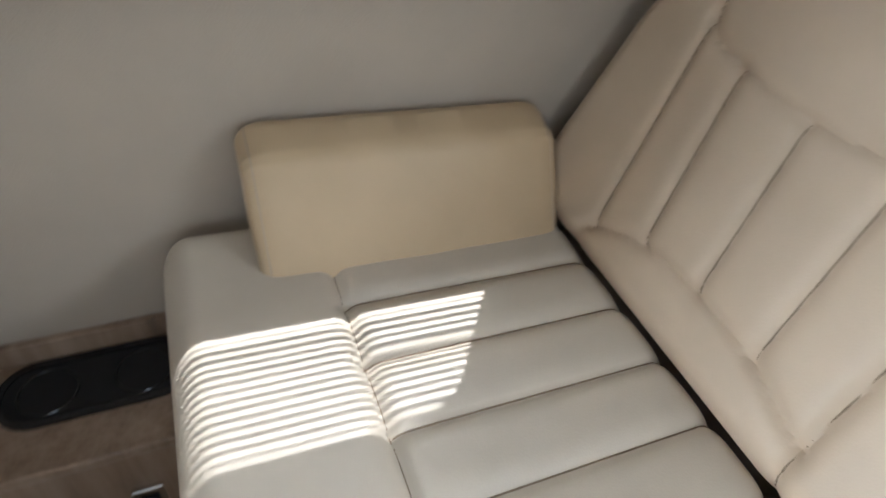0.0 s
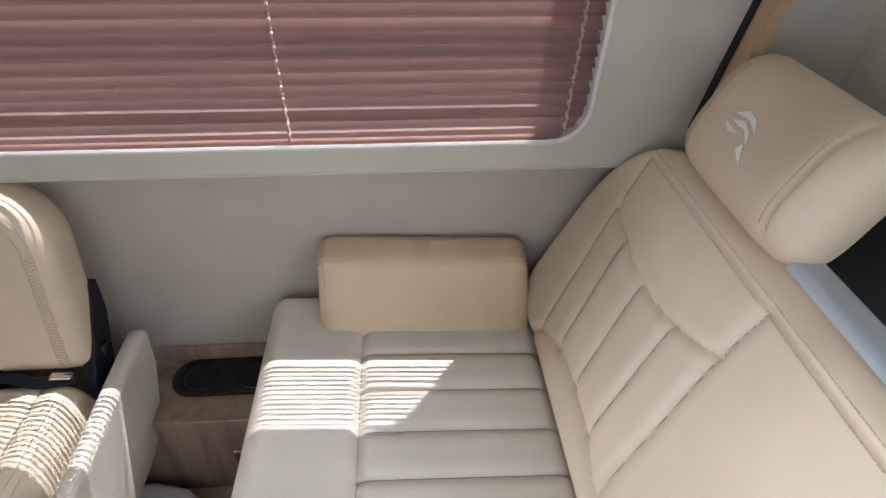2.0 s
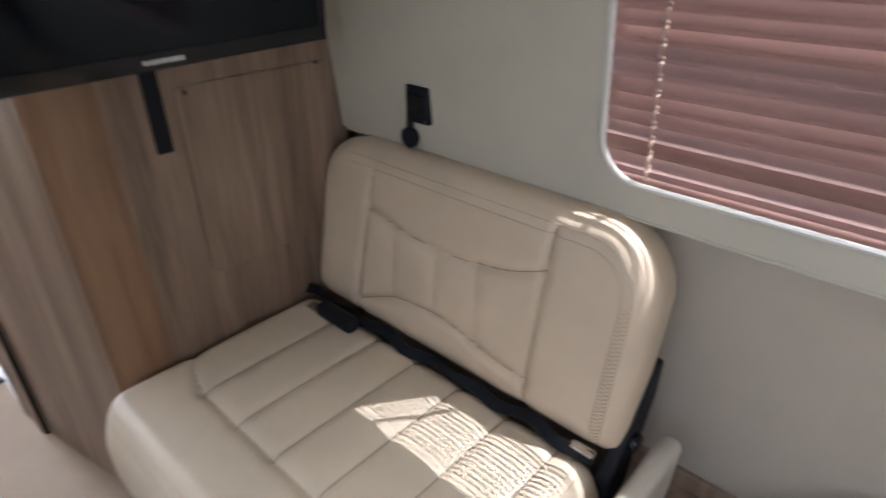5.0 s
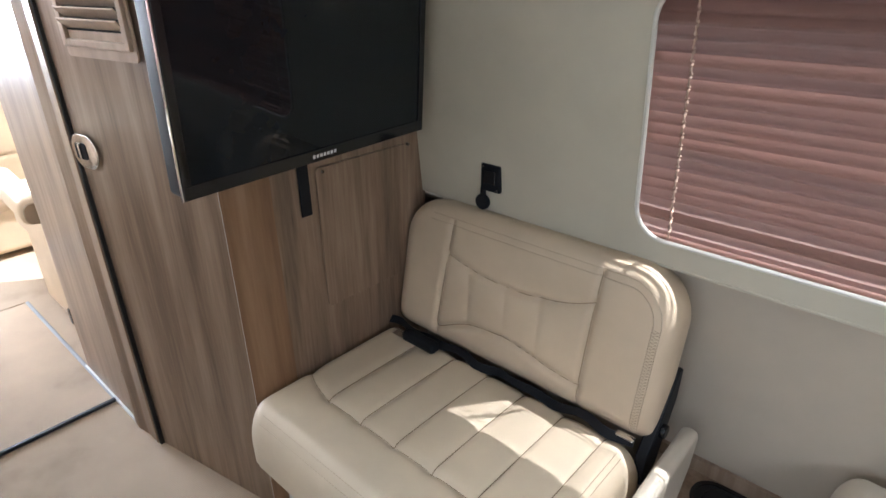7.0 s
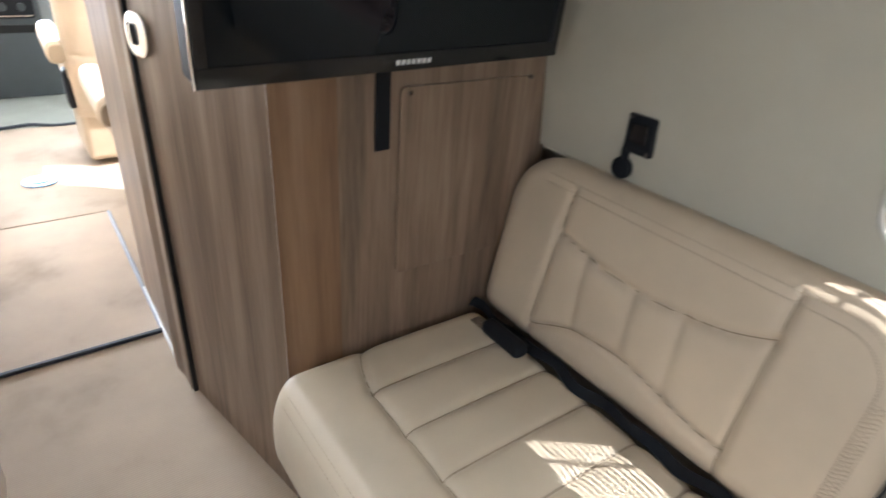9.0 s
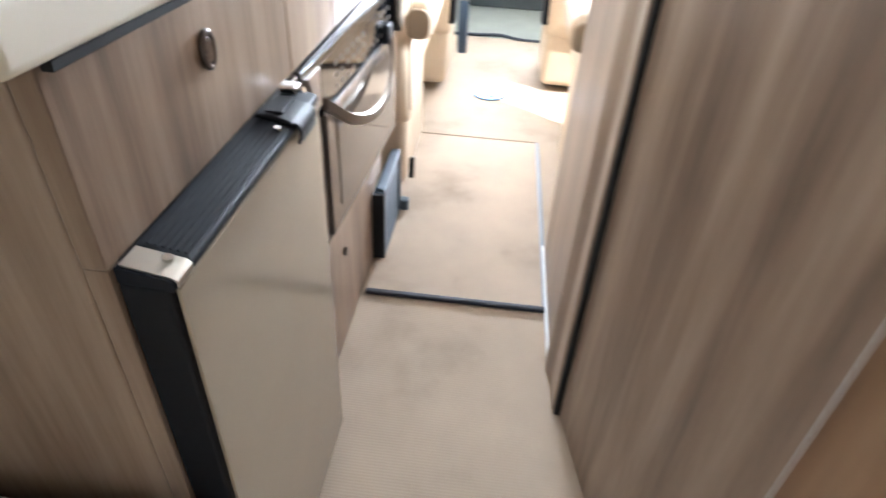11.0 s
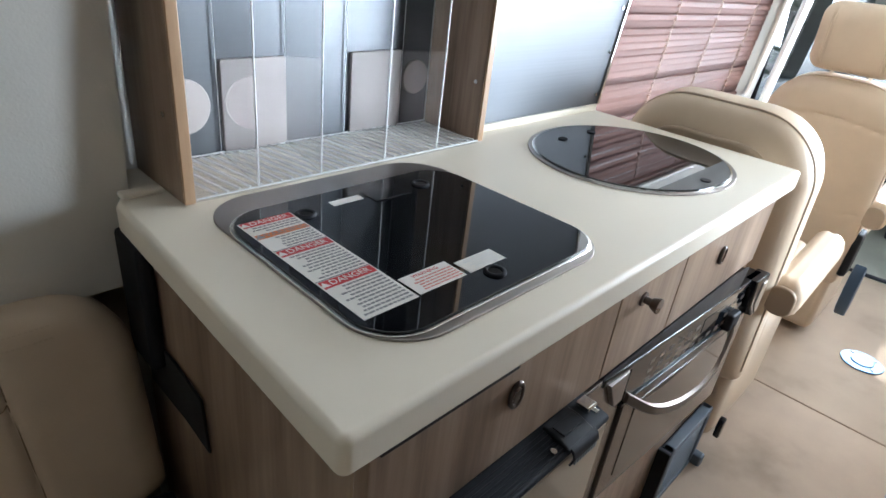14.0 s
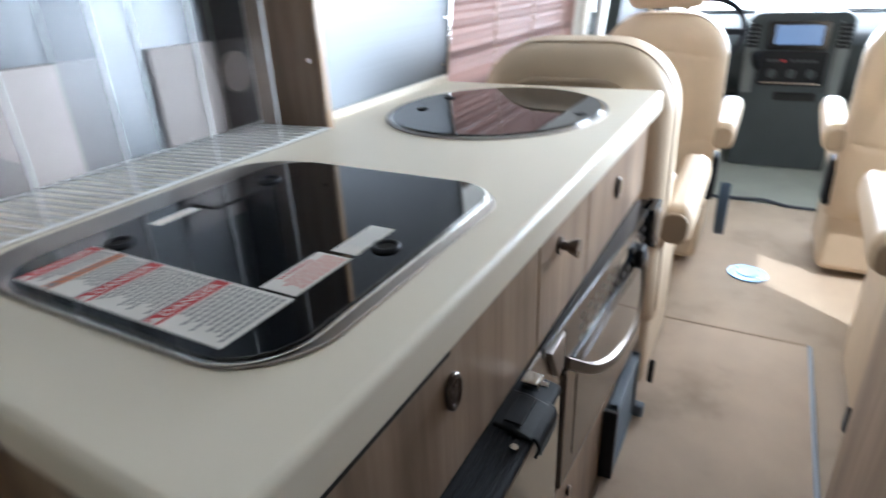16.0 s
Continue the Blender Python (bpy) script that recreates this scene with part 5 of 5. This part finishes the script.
# microwave oven
ov = thing("microwave_oven", (-1.73, -0.27, 0.30), "built-in microwave oven with curved bronze handle", "oven")
part("body", box(-1.965, -0.299, 0.355, -1.446, -0.264, 0.698, 0.004), OVEN_FACE, ov)
part("top_bar", box(-1.960, -0.285, 0.690, -1.350, -0.250, 0.706, 0.003), BLACK_GLOSS, ov, "black top bar")
cap = part("corner_cap", prism([(-1.975, 0.610), (-1.955, 0.600), (-1.915, 0.640), (-1.900, 0.706), (-1.970, 0.706)], 0.238, 0.268, FLAT, 0.004), BLACK_GLOSS, ov, "black corner cap")
part("cap_inlay", prism([(-1.968, 0.616), (-1.957, 0.610), (-1.935, 0.640), (-1.944, 0.690), (-1.966, 0.690)], 0.2362, 0.2385, FLAT, 0.001), CLIP, cap)
cp = part("control_panel", box(-1.945, -0.266, 0.613, -1.440, -0.254, 0.690, 0.003), BLACK_GLASS, ov, "glossy black control panel")
kb = bmesh.new()
for i in range(12):
    for j in range(3):
        if i in (3, 4, 5) and j:
            continue
        box(-1.90 + 0.034 * i, -0.2545, 0.622 + 0.020 * j, -1.882 + 0.034 * i, -0.2537, 0.631 + 0.020 * j, 0.0, 1, bm=kb)
part("keys", kb, KEY, cp)
part("display", box(-1.800, -0.2545, 0.644, -1.710, -0.2532, 0.678, 0.0005), SCREEN, cp)
part("panel_trim", box(-1.960, -0.262, 0.604, -1.438, -0.2505, 0.612, 0.002), BLACK_GLOSS, ov)
dr = part("door", box(-1.955, -0.264, 0.362, -1.450, -0.252, 0.603, 0.003), OVEN_FACE, ov)
part("door_window", box(-1.905, -0.2525, 0.400, -1.500, -0.2505, 0.585, 0.001), OVEN_GLASS, dr)
hb = bmesh.new()
hp_ = arc([(-1.446, -0.250, 0.624), (-1.54, -0.231, 0.560), (-1.65, -0.222, 0.528), (-1.76, -0.222, 0.534), (-1.835, -0.234, 0.592), (-1.850, -0.248, 0.634)], 8)
rows = []
for i, (x, y, z) in enumerate(hp_):
    rows.append([hb.verts.new((x, y + dy, z + dz)) for dy, dz in ((-0.004, -0.013), (0.003, -0.010), (0.004, 0.008), (-0.003, 0.011))])
for a, b in zip(rows[:-1], rows[1:]):
    for k in range(4):
        hb.faces.new((a[k], a[(k + 1) % 4], b[(k + 1) % 4], b[k]))
hb.faces.new(rows[0])
hb.faces.new(rows[-1][::-1])
part("handle", hb, plain("bronze_handle", (0.17, 0.14, 0.115), 0.36, 0.7), dr, "curved bronze handle")
part("handle_mount", box(-1.870, -0.256, 0.606, -1.828, -0.238, 0.646, 0.005, 3), BLACK, dr)
part("bottom_strip", box(-1.965, -0.275, 0.354, -1.446, -0.258, 0.362, 0.002), OVEN_FACE, ov)
# the oven front stands slightly turned out of the cabinet face
for ob in ov.children_recursive:
    ob.data.transform(Matrix(((1, 0, 0, 0), (-0.05, 1, 0, -0.05 * 1.45), (0, 0, 1, 0), (0, 0, 0, 1))))

# open heater grille leaning by the kick panel
gr = thing("heater_grille", (-1.95, -0.25, 0.0), "dark grey-blue slotted heater grille standing on the floor", "grille")
part("frame", box(-2.085, -0.268, 0.0, -1.825, -0.240, 0.022, 0.004, bm=box(-2.085, -0.268, 0.235, -1.825, -0.240, 0.257, 0.004, bm=box(-1.848, -0.268, 0.0, -1.825, -0.240, 0.257, 0.004, bm=box(-2.085, -0.268, 0.0, -2.062, -0.240, 0.257, 0.004)))), GRILLE, gr)
part("side_plate", box(-1.826, -0.300, 0.002, -1.812, -0.240, 0.255, 0.003), BLACK, gr)
part("backing", box(-2.075, -0.272, 0.01, -1.83, -0.268, 0.25, 0.0), DARK, gr)
gs = box(-2.065, -0.262, 0.0, -1.845, -0.244, 0.006, 0.001, 1)
gme = bpy.data.meshes.new("bar")
gs.to_mesh(gme)
gs.free()
gme.materials.append(GRILLE)
for i in range(13):
    s = new("bar", gme)
    place(s, gr, base_of(gr))
    s.matrix_basis = Matrix.Translation((0, 0, 0.030 + 0.0158 * i))
part("foot", box(-2.10, -0.245, 0.0, -2.07, -0.215, 0.05, 0.006), GRILLE, gr)
for ob in gr.children:
    if ob.name.startswith("bar"):
        ob.matrix_basis = Matrix.Translation((-0.045, 0, 0)) @ Matrix.Diagonal((1, 1, 0.82, 1)) @ ob.matrix_basis
    else:
        ob.data.transform(Matrix.Translation((-0.045, 0, 0)) @ Matrix.Diagonal((1, 1, 0.82, 1)))

# ---- bucket seats forward ----
def bucket_seat(name, x, y, top_z, width, label, rest=True, inner=1, group="bucket seats"):
    """A forward-facing seat seen from behind; inner: the side of the aisle (+1 or -1 in y)."""
    t = thing(name, (x - 0.25, y, 0.0), label, "seat", group)
    up = Vector((0.14, 0, 1)).normalized()
    out = Vector((1, 0, -0.14)).normalized()
    h = top_z - 0.24
    gv = [([(-width / 2 + 0.02, 0.42 * h), (0, 0.40 * h), (width / 2 - 0.02, 0.42 * h)], 0.006, 0.008), (arc([(-width / 2 + 0.03, h - 0.14), (0, h - 0.115), (width / 2 - 0.03, h - 0.14)]), 0.006, 0.008)]
    m = frame_matrix(Vector((x, y, 0.24)) - out * 0.15, (0, 1, 0), up, out)
    pd = Pad(width, h, 0.17, 0.30, 0.085, 0.03, 0.16, gv, both=True, crown=0.006, res=0.009)
    bp_ = pd.build("backrest", m, CREAM, t)
    part("piping", tube([m @ Vector((px * 0.992, py, 0.118)) for px, py in [(width / 2, 0.05), (width / 2, h - 0.16)] + [(width / 2 - 0.16 + 0.16 * math.cos(a), h - 0.16 + 0.16 * math.sin(a)) for a in np.linspace(0.1, 1.5708, 12)] + [(0.16 - width / 2 - 0.16 * math.sin(a), h - 0.16 + 0.16 * math.cos(a)) for a in np.linspace(0.0, 1.47, 12)] + [(-width / 2, h - 0.16), (-width / 2, 0.05)]], 0.0030, 6), CREAM, bp_)
    if not rest:
        ins, rr = 0.068, 0.10
        hw, ht = width / 2 - ins, h - ins
        zc = float(pd.height(np.array([0.0]), np.array([0.6 * h]))[0])
        shape = [(-hw, 0.06), (hw, 0.06)] + [(hw - rr + rr * math.cos(a), ht - rr + rr * math.sin(a)) for a in np.linspace(0.0, 1.5708, 8)] + [(rr - hw - rr * math.sin(a), ht - rr + rr * math.cos(a)) for a in np.linspace(0.0, 1.5708, 8)]
        # Darker than the cream seat: the back's shade is put into its colour.
        part("back_panel", prism(shape, zc - 0.03, zc + 0.004, m, 0.008, 3), TAUPE, bp_, "back panel in taupe, darkened for the shade on the seat back")
    cu = Pad(width, 0.50, 0.16, 0.35, 0.06, 0.05, 0.08, [([(-width / 2, 0.33), (width / 2, 0.33)], 0.008, 0.01)], res=0.010)
    cu.build("cushion", frame_matrix((x - 0.04, y, 0.36), (0, 1, 0), (-1, 0, 0.06), (0, 0, 1)), CREAM, t)
    part("skirt", box(x - 0.42, y - width / 2 + 0.012, 0.03, x - 0.01, y + width / 2 - 0.012, 0.40, 0.03, 3), CREAM, t)
    part("pedestal", box(x - 0.38, y - 0.15, 0.0, x - 0.10, y + 0.15, 0.07, 0.01), BLACK, t)
    if rest:
        headrest(t, (x + 0.075, y, top_z + 0.125), up, out, width * 0.62, 0.22, 0.11, CREAM)
        for q in (-0.06, 0.06):
            part("headrest_post", cyl((x + 0.0, y + q, top_z - 0.05), (x + 0.045, y + q, top_z + 0.06), 0.007, 10), CHROME, t)
    for q in ((inner,) if not rest else (inner, -inner)):
        ya = y + q * (width / 2 + 0.022)
        ap = Pad(0.085, 0.40, 0.105, 0.25, 0.035, 0.03, 0.03, [([(0.0, 0.0), (0.0, 0.40)], 0.003, 0.005)], both=True, res=0.008)
        am = frame_matrix((x + 0.015, ya, 0.505), (0, 1, 0), (-1, 0, 0.10), (0, 0, 1))
        a = ap.build("armrest", am, CREAM, t)
        part("armrest_cap", prism(rounded(0.066, 0.080, 0.028, 6), 0.0, 0.012, frame_matrix((x + 0.012, ya, 0.557), (0, 1, 0), (0, 0, 1), (1, 0, 0)), 0.005, 3), TAUPE, a, "taupe end cap")
    ys = y + inner * (width / 2 + 0.004)
    if rest:
        part("recline_lever", box(x - 0.10, ys - 0.016, 0.30, x + 0.0, ys + 0.016, 0.48, 0.015, 3), BLACK, t)
    if rest and inner > 0:
        part("side_trim", prism([(-0.035, 0.235), (-0.005, 0.215), (0.03, 0.25), (0.05, 0.33), (0.05, 0.395), (0.03, 0.425), (0.0, 0.405), (-0.025, 0.32)], -0.018, 0.018, frame_matrix((x + 0.20, ys + inner * 0.065, 0.03), (1, 0, 0), (0, 0, 1), (0, -1, 0)), 0.006), BLUE_TRIM, t, "blue-grey plastic side trim")
    if not rest:
        part("belt_anchor", prism(rounded(0.03, 0.07, 0.014, 6), -0.008, 0.008, frame_matrix((x + 0.03, ys + inner * 0.01, 0.13), (1, 0, 0), (0, 0, 1), (0, -1, 0)), 0.003), BLACK_GLOSS, t)
    return t


bucket_seat("captain_seat", -2.20, -0.465, 1.005, 0.475, "cream leather captain seat behind the galley end", rest=False, inner=1)
bucket_seat("captain_seat", -2.20, 0.50, 1.005, 0.475, "cream leather captain seat beyond the washroom cabinet", rest=False, inner=-1)
bucket_seat("driver_chair", -3.15, -0.42, 1.00, 0.44, "cream leather driver seat with headrest and armrests", inner=1, group="cab seats")
bucket_seat("passenger_chair", -3.25, 0.43, 1.00, 0.44, "cream leather front passenger seat with headrest, partly sunlit", inner=-1, group="cab seats")

# ---- dashboard ----
DX, CY = -0.62, 0.045
da = thing("dashboard", (-4.3 + DX, 0, 0.0), "dark grey dashboard with raised centre console", "dashboard")
part("top", prism([(-4.66, 0.88), (-4.30, 0.80), (-4.22, 0.74), (-4.24, 0.55), (-4.40, 0.42), (-4.66, 0.42)], -0.88, 0.88, frame_matrix((DX, 0, -0.03), (1, 0, 0), (0, 0, 1), (0, -1, 0)), 0.02, 3), DASH, da)
hood = [(-0.262, 0.40), (0.262, 0.40), (0.266, 0.80)] + [(0.196 + 0.070 * math.cos(a), 0.83 + 0.058 * math.sin(a)) for a in np.linspace(0, 1.5708, 7)] + [(-0.196 - 0.070 * math.sin(a), 0.83 + 0.058 * math.cos(a)) for a in np.linspace(0, 1.5708, 7)] + [(-0.266, 0.80)]
part("centre_tower", prism(hood, -4.50, -4.188, frame_matrix((DX, CY, 0), (0, 1, 0), (0, 0, 1), (1, 0, 0)), 0.012, 3), DASH, da)
part("lower_console", prism([(-4.45, 0.46), (-4.19, 0.46), (-4.16, 0.30), (-4.15, 0.0), (-4.45, 0.0)], -0.262, 0.262, frame_matrix((DX, CY, 0), (1, 0, 0), (0, 0, 1), (0, -1, 0)), 0.02, 3), DASH, da)
for q in (-1, 1):
    part("side_pillar", prism([(q * 0.225 - 0.030, 0.44), (q * 0.225 + 0.030, 0.44), (q * 0.228 + 0.032, 0.80), (q * 0.228 - 0.032, 0.845)], -4.189, -4.172, frame_matrix((DX, CY, 0), (0, 1, 0), (0, 0, 1), (1, 0, 0)), 0.005), DASH_LIGHT, da, "grey flank of the console")
sm_ = frame_matrix((-4.184 + DX, CY, 0.765), (0, 1.0, 0), (0.03, 0, 1.05), (1, 0, -0.03))
rd = part("radio", prism(rounded(0.310, 0.150, 0.015, 4, 0, 0.0), 0.0, 0.012, sm_, 0.004), BLACK_GLOSS, da)
part("radio_screen", prism(rounded(0.235, 0.100, 0.006, 3, 0.004, 0.004), 0.012, 0.0135, sm_), SCREEN_ON, rd)
for q in (-1, 1):
    v_ = part("air_vent", prism(rounded(0.060, 0.125, 0.010, 4, q * 0.226, 0.0), 0.012, 0.022, sm_, 0.003), BLACK, da)
    for i in range(5):
        part("vane", prism(rounded(0.050, 0.004, 0.001, 2, q * 0.226, -0.044 + 0.022 * i), 0.022, 0.027, sm_), DASH_LIGHT, v_)
kp = part("switch_panel", prism(rounded(0.345, 0.185, 0.018, 4, -0.004, -0.175), 0.0, 0.012, sm_, 0.004), BLACK, da)
part("hazard_switch", prism(rounded(0.018, 0.014, 0.003, 2, -0.050, -0.132), 0.012, 0.016, sm_), RED_BUTTON, kp)
for q in (-0.12, -0.085, 0.0, 0.035, 0.07, 0.105):
    part("switch", prism(rounded(0.026, 0.014, 0.003, 2, q, -0.132), 0.012, 0.016, sm_, 0.001), DASH, kp)
for q in (-0.10, 0.0, 0.10):
    part("heater_dial", prism([(q + 0.024 * math.cos(a / 20 * 6.28318), -0.200 + 0.024 * math.sin(a / 20 * 6.28318)) for a in range(20)], 0.012, 0.028, sm_, 0.003), DASH, kp)
part("panel_rule", prism(rounded(0.30, 0.006, 0.002, 2, 0.0, -0.252), 0.012, 0.015, sm_), CHROME, kp)
part("storage_slot", prism(rounded(0.22, 0.045, 0.008, 3, 0.04, -0.325), 0.0, 0.020, sm_, 0.003), DARK, da)
part("gear_lever", cyl((-4.10 + DX, -0.14, 0.60), (-4.02 + DX, -0.15, 0.68), 0.018, 14, 0.028, bevel=0.005), BLACK, da)
sw = thing("steering_wheel", (-4.02 + DX, -0.42, 0.78), "black steering wheel before the dashboard", "steering wheel")
wm = frame_matrix((-4.02 + DX, -0.42, 0.80), (0, 1, 0), (-0.45, 0, 0.89), (0.89, 0, 0.45))
part("wheel_rim", tube([wm @ Vector((0.19 * math.cos(a / 40 * 6.28318), 0.19 * math.sin(a / 40 * 6.28318), 0)) for a in range(40)], 0.015, 10, closed=True), BLACK, sw)
part("hub", prism(rounded(0.15, 0.12, 0.04, 6), -0.03, 0.012, wm, 0.01), BLACK, sw)
part("spoke", prism([(-0.185, -0.015), (0.185, -0.015), (0.185, 0.02), (-0.185, 0.02)], -0.015, -0.003, wm, 0.004), BLACK, sw)
part("column", cyl((-4.04 + DX, -0.42, 0.79), (-4.30 + DX, -0.42, 0.66), 0.035, 14), BLACK, sw)
pil = thing("belt_pillar", (-3.63, -0.86, 0.0), "grey cab pillar with black seat belt", "pillar", kind="structure")
part("post", prism([(-3.68, -0.90), (-3.605, -0.90), (-3.605, -0.868), (-3.67, -0.855)], 0.0, 2.04, None, 0.008), DASH, pil)
part("belt", box(-3.603, -0.866, 0.5, -3.599, -0.828, 1.55, 0.001), BLACK, pil, "black seat belt")
hd = thing("hedge", (-8.5, -3.6, -0.70), "dense green hedge beyond the driver window", "hedge", kind="stuff")
rng = random.Random(21)
hv, hf = [], []
for k in range(5200):
    x, z = rng.uniform(-13.0, -4.5), rng.uniform(-0.70, 2.3)
    y = -3.6 + rng.gauss(0, 0.35) + 0.25 * math.sin(x * 2.1) - 0.12 * z
    if z > 1.7 + 0.4 * math.sin(x * 1.3) + 0.2 * math.sin(x * 4.7):
        continue
    u = Vector((rng.gauss(0, 1), rng.gauss(0, 1), rng.gauss(0, 1))).normalized()
    v = u.orthogonal().normalized()
    s = rng.uniform(0.05, 0.11)
    c = Vector((x, y, z))
    b = len(hv)
    hv += [tuple(c - u * s), tuple(c + v * s * 0.5), tuple(c + u * s), tuple(c - v * s * 0.5)]
    hf.append((b, b + 1, b + 2, b + 3))
hm_ = bpy.data.meshes.new("leaves")
hm_.from_pydata(hv, [], hf)
link("leaves", hm_, LEAF, hd, smooth=False)
pil = thing("belt_pillar", (-3.46, 0.86, 0.0), "dark cab pillar with grey belt", "pillar", kind="structure")
part("post", prism([(-3.50, 0.90), (-3.40, 0.90), (-3.40, 0.85), (-3.48, 0.84)], 0.0, 2.04, None, 0.01), DASH, pil)
for yy in (0.955, -0.955):
    gw = thing("cab_window", (-4.3, yy, 0.80), "clear cab door window", "window", kind="structure")
    p = part("pane", box(-5.06, yy - 0.002, 0.78, -3.52, yy + 0.002, 1.5, 0), PANE, gw)
    p.visible_shadow = False
ws = thing("windscreen", (-5.43, 0, 0.86), "clear bright windscreen", "window", kind="structure")
p = part("pane", box(-5.435, -0.90, 0.82, -5.430, 0.90, 1.64, 0), PANE, ws)
p.visible_shadow = False
